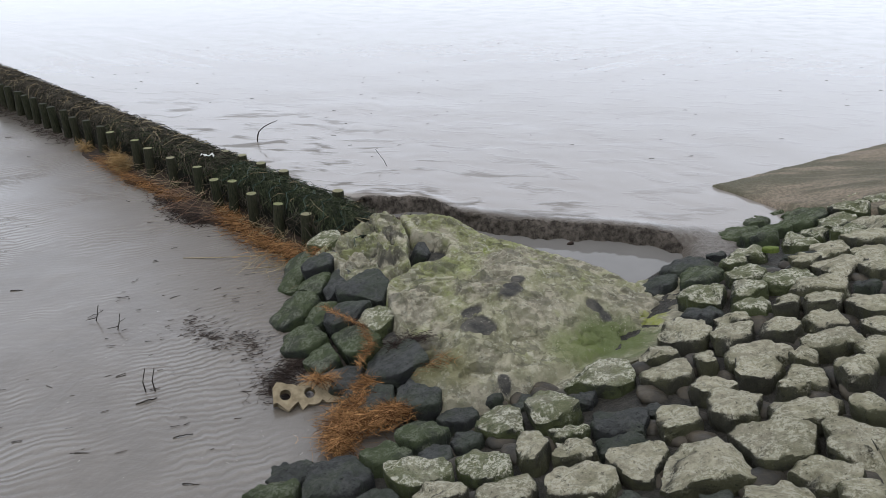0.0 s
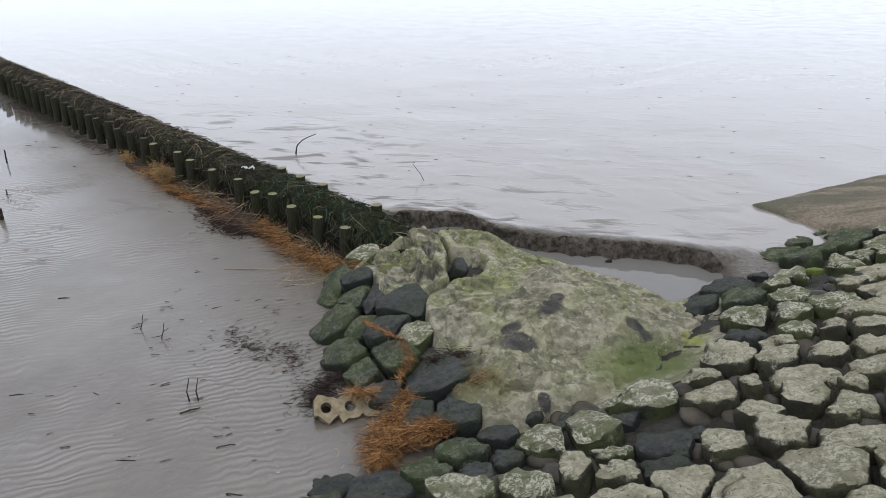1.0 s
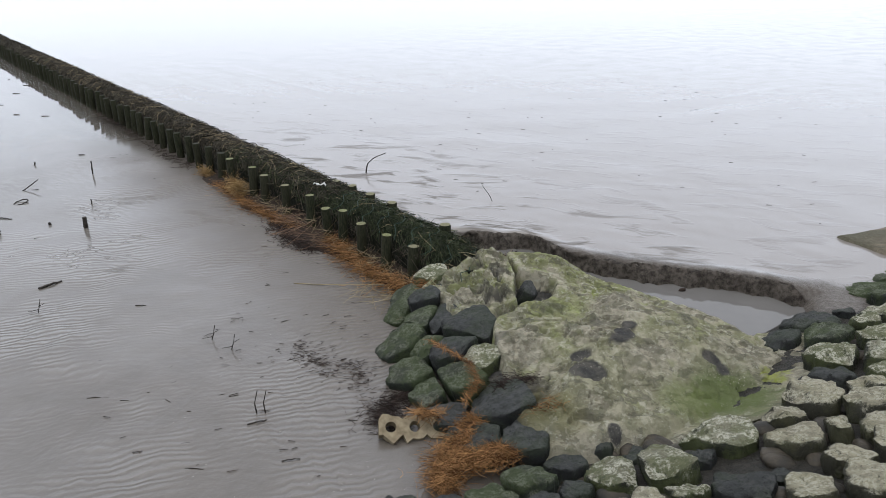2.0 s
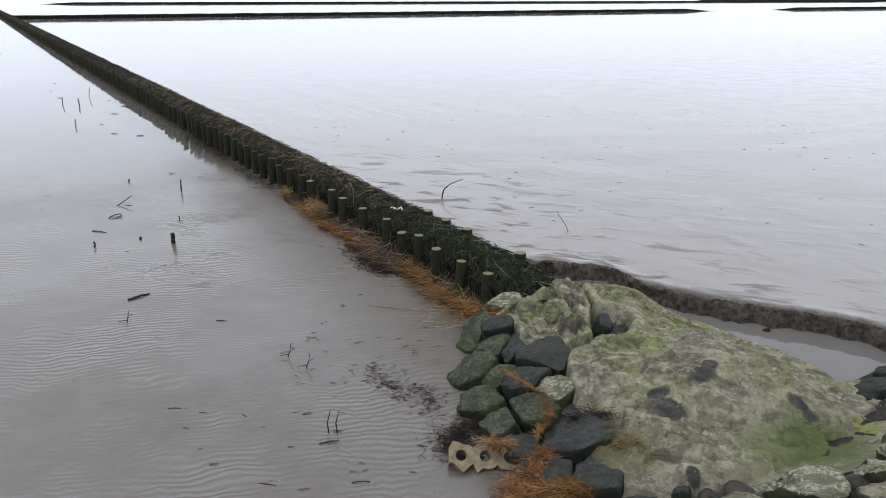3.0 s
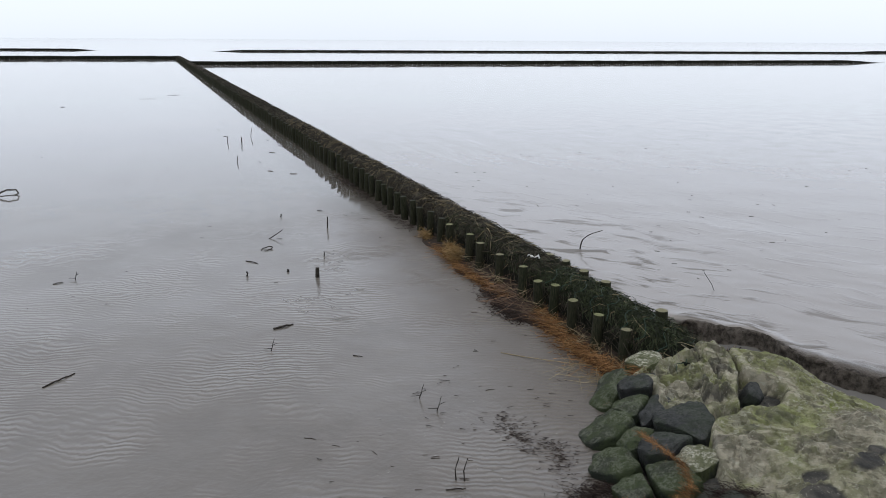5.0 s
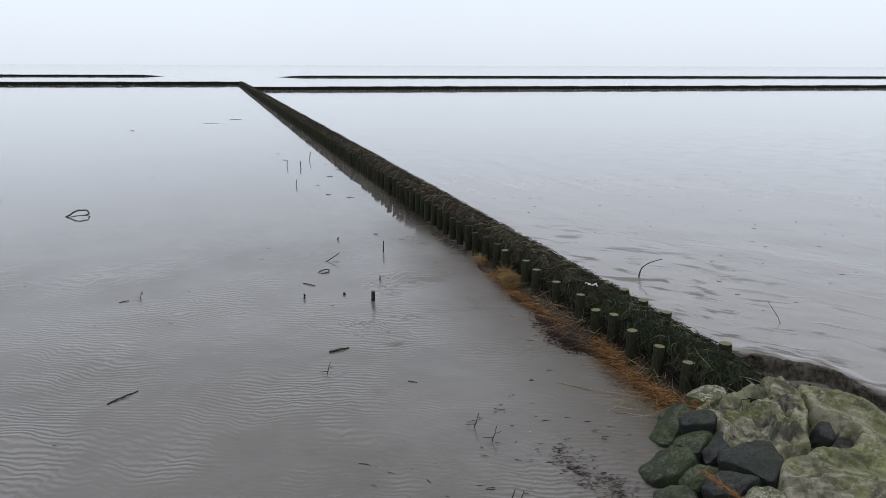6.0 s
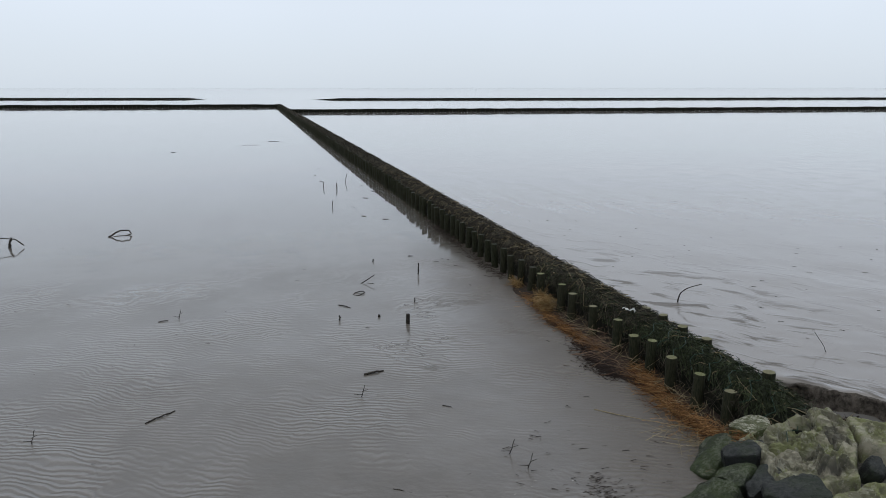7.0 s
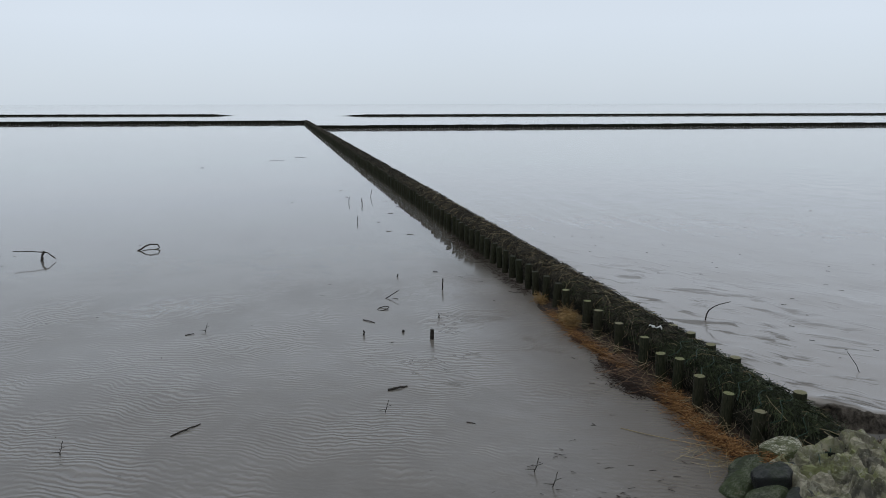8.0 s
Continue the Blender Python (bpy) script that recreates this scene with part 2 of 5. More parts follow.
def stone_material(name, pale, dark, moss, lichen, moss_amount, crusty=0.8):
    """Revetment stone: weathered face, algae and painted shade darkening the flanks, lichen crusts and moss."""
    k = Mat(name, 0.85, 0.15)
    p = k.world_co()
    big, mid, fine = k.noise(4, 4, 0.6, p), k.noise(19, 7, 0.72, p), k.noise(95, 5, 0.75, p)
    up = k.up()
    one = k.chance()
    col = k.mix(k.span(mid, 0.36, 0.64), tuple(c * 1.1 for c in pale), tuple(c * 0.6 for c in pale))
    col = k.mix(k.math("MULTIPLY", k.span(one, 0.4, 1.0), 0.5), col, tuple(c * 0.5 for c in pale))
    # sides darker than tops: overcast side shade put into the colour by the normal
    facing = k.span(k.math("ADD", up, k.math("MULTIPLY", k.math("SUBTRACT", mid, 0.5), 1.0)), 0.58, 0.88, 1.0, 0.0)
    col = k.mix(k.math("MULTIPLY", facing, 0.95), col, dark)
    mossy = k.math("MULTIPLY", k.span(k.math("ADD", big, k.math("MULTIPLY", fine, 0.25)), 0.62 - 0.2 * moss_amount, 0.78 - 0.2 * moss_amount), moss_amount)
    col = k.mix(mossy, col, moss)
    crust = k.math("MULTIPLY", k.span(k.noise(42, 6, 0.8, p), 0.47, 0.54), k.span(k.noise(9, 4, 0.6, p), 0.42, 0.56))
    col = k.mix(k.math("MULTIPLY", k.math("MULTIPLY", crust, k.span(up, 0.35, 0.8)), crusty), col, lichen)
    pits = k.span(k.noise(48, 6, 0.78, p), 0.57, 0.64)
    col = k.mix(k.math("MULTIPLY", pits, 0.7), col, tuple(c * 0.7 for c in dark))
    col = k.mix(k.math("MULTIPLY", k.span(k.noise(150, 4, 0.7, p), 0.60, 0.67), k.span(up, 0.2, 0.7, 0.1 * crusty, 0.8 * crusty)), col, lichen)
    h = k.math("ADD", k.math("MULTIPLY", mid, 1.2), k.math("SUBTRACT", k.math("MULTIPLY", fine, 0.5), k.math("MULTIPLY", pits, 0.35)))
    return k.done(col, k.span(facing, 0, 1, 0.9, 0.6), k.bump(h, 0.05, 1.0))


def mortar_material():
    k = Mat("mossy_mortar", 0.85, 0.12)
    p = k.world_co()
    big, mid, fine = k.noise(1.5, 4, 0.55, p), k.noise(9, 6, 0.65, p), k.noise(70, 5, 0.75, p)
    col = k.mix(k.span(mid, 0.40, 0.60), (0.34, 0.315, 0.24), (0.205, 0.192, 0.146))
    # moss: thick towards the broken corner, thin over the smooth shoulder
    sep = k.t.nodes.new("ShaderNodeSeparateXYZ")
    k.t.links.new(p, sep.inputs[0])
    corner = k.span(k.math("SUBTRACT", sep.outputs["Y"], k.math("MULTIPLY", sep.outputs["X"], 0.75)), 4.4, 6.4, 0.35, 1.0)
    green = k.span(k.math("ADD", big, k.math("MULTIPLY", k.math("SUBTRACT", mid, 0.5), 0.55)), 0.36, 0.60)
    col = k.mix(k.math("MULTIPLY", k.math("MULTIPLY", green, corner), 0.75), col, (0.195, 0.215, 0.085))
    bright = k.span(k.noise(3.6, 5, 0.6, p), 0.56, 0.70)
    col = k.mix(k.math("MULTIPLY", k.math("MULTIPLY", bright, corner), 0.7), col, (0.23, 0.275, 0.075))
    # worn grey-brown places and pale crusts
    col = k.mix(k.span(k.noise(6.0, 6, 0.65, k.stretch(p, (0.75, 1.3, 1))), 0.53, 0.58, 0.0, 0.7), col, (0.125, 0.118, 0.090))
    col = k.mix(k.span(k.noise(11, 7, 0.72, p), 0.57, 0.61, 0.0, 0.6), col, (0.42, 0.41, 0.33))
    col = k.mix(k.span(k.noise(5.0, 11, 0.60, k.stretch(p, (0.8, 1.25, 1)), 0.6), 0.545, 0.575, 0.0, 0.55), col, (0.125, 0.120, 0.084))
    col = k.mix(k.span(k.noise(13, 9, 0.62, p, 0.4), 0.575, 0.605, 0.0, 0.35), col, (0.42, 0.41, 0.32))
    for at, reach, tint, amount in (((0.55, 4.66, 0.0), 0.42, (0.095, 0.122, 0.042), 0.9), ((0.24, 4.5, 0.0), 0.26, (0.12, 0.15, 0.045), 0.6), ((0.86, 4.98, -0.05), 0.16, (0.23, 0.26, 0.05), 0.8), ((-0.92, 4.2, -0.05), 0.45, (0.06, 0.055, 0.045), 0.85), ((-0.62, 4.12, 0.0), 0.30, (0.13, 0.125, 0.05), 0.6), ((-0.72, 5.5, 0.2), 0.26, (0.24, 0.28, 0.085), 0.6)):
        far = k.t.nodes.new("ShaderNodeVectorMath")
        far.operation = "DISTANCE"
        k.t.links.new(p, far.inputs[0])
        far.inputs[1].default_value = at
        edge = k.math("ADD", far.outputs["Value"], k.math("MULTIPLY", k.math("SUBTRACT", mid, 0.5), 0.5))
        col = k.mix(k.span(edge, reach * 0.35, reach, amount, 0.0), col, tint)
    bared = k.t.nodes.new("ShaderNodeAttribute")
    bared.attribute_name = "bared"
    col = k.mix(bared.outputs["Fac"], col, k.mix(k.span(mid, 0.35, 0.65), (0.042, 0.042, 0.040), (0.095, 0.09, 0.078)))
    col = k.mix(k.span(fine, 0.60, 0.78, 0.0, 0.45), col, (0.06, 0.058, 0.046))
    col = k.mix(k.math("MULTIPLY", k.span(k.noise(60, 5, 0.75, p), 0.58, 0.66), k.span(k.noise(4.0, 3, 0.5, p), 0.48, 0.62, 0.0, 0.6)), col, (0.50, 0.49, 0.40))
    h = k.math("ADD", mid, k.math("MULTIPLY", fine, 0.4))
    return k.done(col, k.span(mid, 0.3, 0.7, 0.75, 0.95), k.bump(h, 0.05, 1.0))


def post_material():
    k = Mat("algae_wood", 0.85, 0.12)
    p = k.world_co()
    grain = k.noise(18, 5, 0.65, k.stretch(p, (6, 6, 0.7)))
    blot = k.noise(14, 4, 0.6, p)
    col = k.mix(k.span(grain, 0.3, 0.7), (0.008, 0.010, 0.005), (0.034, 0.036, 0.020))
    col = k.mix(k.span(blot, 0.55, 0.75, 0.0, 0.6), col, (0.045, 0.042, 0.028))
    col = k.mix(k.math("MULTIPLY", k.chance(), 0.35), col, (0.03, 0.027, 0.018))
    return k.done(col, 0.75, k.bump(grain, 0.006, 0.9))


def cut_material():
    k = Mat("mossy_cut_end", 0.85, 0.2)
    p = k.world_co()
    col = k.mix(k.span(k.noise(55, 4, 0.6, p), 0.3, 0.7), (0.075, 0.085, 0.03), (0.17, 0.175, 0.085))
    col = k.mix(k.math("MULTIPLY", k.chance(), 0.6), col, (0.16, 0.14, 0.10))
    return k.done(col, 0.85, k.bump(k.noise(90, 3, 0.6, p), 0.004, 0.8))


def strand_material(name, dark, light, rough=0.75):
    """Twigs and stalks: each strand takes its own tone."""
    k = Mat(name, rough, 0.1)
    i = k.island()
    col = k.mix(k.math("POWER", i, 1.5), dark, light)
    col = k.mix(k.span(k.noise(6, 3, 0.6, k.world_co()), 0.35, 0.7, 0.0, 0.5), col, tuple(c * 0.55 for c in dark))
    return k.done(col, rough)


def plain(name, a, b, scale=14.0, rough=0.8, depth=0.004):
    k = Mat(name, rough, 0.15)
    p = k.world_co()
    v = k.noise(scale, 5, 0.65, p)
    return k.done(k.mix(k.span(v, 0.3, 0.7), a, b), rough, k.bump(k.noise(scale * 5, 4, 0.65, p), depth, 0.8))


MUD = mud_material()
WATER = water_material()
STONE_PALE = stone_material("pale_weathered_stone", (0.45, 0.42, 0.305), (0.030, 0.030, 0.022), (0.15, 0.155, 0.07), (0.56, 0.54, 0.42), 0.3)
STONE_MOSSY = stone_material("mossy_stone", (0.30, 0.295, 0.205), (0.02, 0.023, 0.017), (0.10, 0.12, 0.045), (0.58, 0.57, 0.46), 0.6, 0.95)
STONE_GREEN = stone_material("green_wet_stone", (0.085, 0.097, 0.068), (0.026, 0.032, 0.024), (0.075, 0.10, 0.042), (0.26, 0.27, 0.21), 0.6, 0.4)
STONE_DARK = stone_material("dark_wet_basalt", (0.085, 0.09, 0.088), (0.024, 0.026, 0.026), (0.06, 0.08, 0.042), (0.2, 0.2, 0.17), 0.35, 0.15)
MORTAR = mortar_material()
POST = post_material()
CUT = cut_material()
TWIG = strand_material("brushwood", (0.009, 0.009, 0.006), (0.110, 0.096, 0.072))
GREEN = strand_material("green_brushwood", (0.007, 0.010, 0.005), (0.072, 0.086, 0.046))
GOLD = strand_material("golden_reed", (0.13, 0.075, 0.028), (0.46, 0.32, 0.15))
DRY = strand_material("bleached_reed", (0.16, 0.125, 0.07), (0.36, 0.30, 0.19))
STRAW = strand_material("orange_straw", (0.05, 0.020, 0.007), (0.43, 0.24, 0.10))
BARK = plain("wet_bark", (0.018, 0.016, 0.014), (0.05, 0.043, 0.035), 30)
# near-black colour of the packed brushwood cores
BRUSH_BLACK = plain("brush_black", (0.004, 0.005, 0.003), (0.015, 0.015, 0.010), 11, 0.9, 0.03)
BED = plain("wet_bed_gravel", (0.016, 0.016, 0.014), (0.045, 0.041, 0.034), 26, 0.5, 0.02)


def asphalt_material():
    k = Mat("mossy_asphalt", 0.85, 0.15)
    p = k.world_co()
    big, mid = k.noise(1.3, 5, 0.65, k.stretch(p, (0.5, 1.6, 1), radians(-39))), k.noise(30, 6, 0.75, p)
    col = k.mix(k.span(big, 0.4, 0.6), (0.10, 0.096, 0.066), (0.215, 0.178, 0.135))
    col = k.mix(k.span(mid, 0.40, 0.62, 0.55, 0.0), col, (0.06, 0.052, 0.04))
    col = k.mix(k.span(k.noise(75, 4, 0.7, p), 0.62, 0.68, 0.0, 0.5), col, (0.30, 0.25, 0.18))
    return k.done(col, 0.85, k.bump(mid, 0.02, 1.0))


ASPHALT = asphalt_material()
COBBLE = plain("brown_cobble", (0.020, 0.020, 0.018), (0.058, 0.049, 0.036), 7, 0.5, 0.006)
CLAY = plain("pale_clay", (0.135, 0.108, 0.068), (0.25, 0.21, 0.14), 14, 0.85, 0.006)
WHITE = plain("white_plastic", (0.34, 0.35, 0.34), (0.45, 0.46, 0.45), 20, 0.5, 0.002)
WRACK = strand_material("black_wrack", (0.014, 0.010, 0.009), (0.06, 0.045, 0.036), 0.7)
BANK_MUD_REFLECTED = plain("crumbled_bank_and_reflection", (0.024, 0.020, 0.016), (0.125, 0.108, 0.09), 17, 0.75, 0.05)
WIRE = plain("green_wire", (0.012, 0.03, 0.02), (0.02, 0.05, 0.035), 20, 0.5, 0.001)
UNSEEN_GRASS = plain("unseen_dike_grass", (0.03, 0.05, 0.015), (0.07, 0.09, 0.03), 3, 0.9, 0.03)
SHELL = plain("shell_grit", (0.4, 0.38, 0.34), (0.6, 0.58, 0.52), 40, 0.7, 0.001)
WRACK_SOIL = plain("wrack_soil", (0.012, 0.009, 0.007), (0.055, 0.04, 0.03), 28, 0.85, 0.02)
ALGAE = plain("bright_algae", (0.05, 0.075, 0.014), (0.10, 0.125, 0.03), 30, 0.8, 0.004)


# ---------------------------------------------------------------- builders
def mesh_of(name, verts, faces, material, smooth=True):
    me = bpy.data.meshes.new(name)
    me.from_pydata(verts, [], faces)
    me.materials.append(material)
    if smooth:
        me.polygons.foreach_set("use_smooth", [True] * len(me.polygons))
    me.update()
    return me


def part(name, me, parent=None, label=""):
    ob = new(name, me)
    if parent:
        ob.parent = parent
    return tagged(ob, label)


def holder(name, label, category, at=(0, 0, 0), group="", kind=""):
    ob = new(name)
    ob.empty_display_size = 0.1
    ob.matrix_basis = Matrix.Translation(at)
    return tagged(ob, label, category, group, kind)


class Strands:
    """Collects many thin bent rods into one mesh."""

    def __init__(self):
        self.v, self.f = [], []

    def rod(self, pts, r0, r1=None, sides=4):
        r1 = r0 if r1 is None else r1
        base, k = len(self.v), len(pts)
        for i, p in enumerate(pts):
            p = Vector(p)
            d = (Vector(pts[min(i + 1, k - 1)]) - Vector(pts[max(i - 1, 0)])).normalized()
            a = d.cross(Vector((0.13, 0.21, 0.97)))
            if a.length < 1e-3:
                a = d.cross(Vector((1, 0, 0)))
            a.normalize()
            b = d.cross(a)
            r = r0 + (r1 - r0) * i / max(1, k - 1)
            for s in range(sides):
                t = 2 * math.pi * s / sides
                self.v.append(tuple(p + (a * math.cos(t) + b * math.sin(t)) * r))
        for i in range(k - 1):
            for s in range(sides):
                q, w = base + i * sides + s, base + i * sides + (s + 1) % sides
                self.f.append((q, w, w + sides, q + sides))
        self.f.append(tuple(base + s for s in reversed(range(sides))))
        self.f.append(tuple(base + (k - 1) * sides + s for s in range(sides)))

    def mesh(self, name, material):
        return mesh_of(name, self.v, self.f, material, False)


def resample(cell, count):
    seg = [math.dist(a, b) for a, b in zip(cell, cell[1:] + cell[:1])]
    total, out = sum(seg), []
    for k in range(count):
        want, i = total * k / count, 0
        while want > seg[i]:
            want -= seg[i]
            i += 1
        a, b = cell[i], cell[(i + 1) % len(cell)]
        t = want / seg[i]
        out.append((a[0] + (b[0] - a[0]) * t, a[1] + (b[1] - a[1]) * t))
    return out


def rounded(cell, times=1):
    """The outline with its corners cut back."""
    for _ in range(times):
        out = []
        for a, b in zip(cell, cell[1:] + cell[:1]):
            out.append((a[0] * 0.87 + b[0] * 0.13, a[1] * 0.87 + b[1] * 0.13))
            out.append((a[0] * 0.13 + b[0] * 0.87, a[1] * 0.13 + b[1] * 0.87))
        cell = out
    return cell


def quarried(w, d, rng, corners=7):
    """A broken polygon about w by d metres, round the origin."""
    turn = rng.uniform(0, 6.283)
    out = []
    for k in range(corners):
        a = turn + 6.283 * (k + rng.uniform(-0.28, 0.28)) / corners
        c, q = math.cos(a), math.sin(a)
        r = (abs(c) ** 2.8 + abs(q) ** 2.8) ** (-1 / 2.8) * rng.uniform(0.93, 1.05)
        out.append((0.5 * w * r * c, 0.5 * d * r * q))
    return out


def block_mesh(name, cell, gap, depth, material, rng, count=30, tilt=0.10, rough=0.02, facets=3, crisp=False):
    """A rough quarried block from an outline, in its own frame, its top about z = 0, with a few broken corners."""
    cx, cy = sum(p[0] for p in cell) / len(cell), sum(p[1] for p in cell) / len(cell)
    ring = resample(rounded([(x - cx, y - cy) for x, y in cell]), count)
    size = sum(math.hypot(*p) for p in ring) / count
    tx, ty, off = rng.uniform(-tilt, tilt), rng.uniform(-tilt, tilt), rng.uniform(0, 90)
    keep = max(0.3, 1 - gap / size)
    chips = [(rng.uniform(0, 6.283), rng.uniform(0.45, 0.85), rng.uniform(0.25, 0.7)) for _ in range(facets)]
    levels = [(-depth, 0.88), (-depth * 0.5, 0.97), (-0.10, 1.0), (-0.05, 0.99), (-0.026, 0.972), (-0.010, 0.93), (-0.002, 0.86), (0.003, 0.70), (0.006, 0.46), (0.006, 0.20)]
    if crisp:
        levels = [(-depth, 0.9), (-0.12, 0.98), (-0.05, 1.0), (-0.020, 0.992), (-0.006, 0.97), (0.001, 0.92), (0.005, 0.78), (0.008, 0.6), (0.008, 0.4), (0.008, 0.18)]
    verts, faces = [], []
    for z, s in levels:
        for x, y in ring:
            px, py = x * s * keep, y * s * keep
            pz = z + tx * px + ty * py
            if z > -0.1:
                for a, r0, steep in chips:
                    far = px * math.cos(a) + py * math.sin(a) - r0 * size
                    if far > 0 and z > -0.06:
                        pz = min(pz, 0.01 - steep * far)
            k = fractal(px + off, py, pz, 13.0, 3) * rough * 0.8
            k2 = fractal(px + off, py - 5, pz, 4.5, 2) * rough
            r = math.hypot(px, py) or 1
            push = (k + k2) * min(1.0, r / (0.5 * size))
            verts.append((px * (1 + push / r), py * (1 + push / r), pz + (k + k2) * (1.0 if z > -0.05 else 0.4)))
    rows = len(levels)
    for i in range(rows - 1):
        for q in range(count):
            a, b = i * count + q, i * count + (q + 1) % count
            faces.append((a, b, b + count, a + count))
    mid = len(verts)
    top = verts[-count:]
    verts.append((0, 0, sum(v[2] for v in top) / count))
    for q in range(count):
        faces.append(((rows - 1) * count + q, (rows - 1) * count + (q + 1) % count, mid))
    me = mesh_of(name, verts, faces, material)
    me.set_sharp_from_angle(angle=radians(42))
    return me, (cx, cy)


def reach_to(w, d, c, q):
    """How far an oval of that size reaches in a direction."""
    return 0.5 / math.sqrt((c / w) ** 2 + (q / d) ** 2)


def trimmed(stones, i, rng):
    """The broken outline of one stone, cut back where it would run into its neighbours."""
    x0, y0, w0, d0 = stones[i]
    cell = [(x0 + x, y0 + y) for x, y in quarried(w0 * 1.3, d0 * 1.3, rng, rng.choice((5, 6, 6, 7)))]
    for j, (x1, y1, w1, d1) in enumerate(stones):
        dx, dy = x1 - x0, y1 - y0
        dist = math.hypot(dx, dy)
        if j == i or dist > 0.9 or dist < 1e-6:
            continue
        c, q = dx / dist, dy / dist
        a, b = reach_to(w0, d0, c, q), reach_to(w1, d1, c, q)
        stop = min(dist * a / (a + b), a * 1.35)
        out = []
        for p, r in zip(cell, cell[1:] + cell[:1]):
            dp, dr = (p[0] - x0) * c + (p[1] - y0) * q - stop, (r[0] - x0) * c + (r[1] - y0) * q - stop
            if dp <= 0:
                out.append(p)
            if (dp < 0) != (dr < 0) and dp != dr:
                t = dp / (dp - dr)
                out.append((p[0] + (r[0] - p[0]) * t, p[1] + (r[1] - p[1]) * t))
        cell = out
        if len(cell) < 3:
            return []
    return cell


# ---------------------------------------------------------------- mud flat, to the horizon
def grid_steps(fine0, fine1, step, far0, far1, grow=1.16):
    mid = list(np.arange(fine0, fine1, step))
    up_s, v, s = [], fine1, step
    while v < far1:
        up_s.append(v)
        s *= grow
        v += s
    up_s.append(far1)
    dn, v, s = [], fine0 - step, step
    while v > far0:
        dn.append(v)
        s *= grow
        v -= s
    dn.append(far0)
    return dn[::-1] + mid + up_s


def build_ground():
    us = grid_steps(-4.2, 3.2, 0.035, -60.0, 4600.0)
    ns = grid_steps(-3.6, 4.6, 0.035, -4600.0, 4600.0)
    verts = []
    for u in us:
        for n in ns:
            x, y = plan(u, n)
            d = dike_d(x, y)
            z = mud_z(x, y)
            if d > 0.45:
                z = max(z, dike_z(x, y) - 0.34) if d < 17 else 6.0
            verts.append((x, y, z))
    w = len(ns)
    faces = [(i * w + j, i * w + j + 1, (i + 1) * w + j + 1, (i + 1) * w + j) for i in range(len(us) - 1) for j in range(w - 1)]
    # u runs to the left of n, so the winding is turned to face up
    ob = part("ground", mesh_of("ground", verts, [f[::-1] for f in faces], MUD))
    if ob.data.polygons[0].normal.z < 0:
        ob.data.flip_normals()
    return tagged(ob, "wet grey-brown tidal mud flat with ripples and shallow water", "mud flat", kind="structure")


build_ground()

puddle = part("water", mesh_of("water", [(*p, -0.14) for p in ((-1.75, 6.2), (-0.5, 5.6), (1.0, 5.3), (1.5, 6.0), (1.3, 6.9), (-0.2, 7.0), (-0.9, 7.2), (-1.6, 7.35))], [tuple(range(8))], WATER))
tagged(puddle, "still puddle of grey water under a mud bank", "puddle", kind="structure")


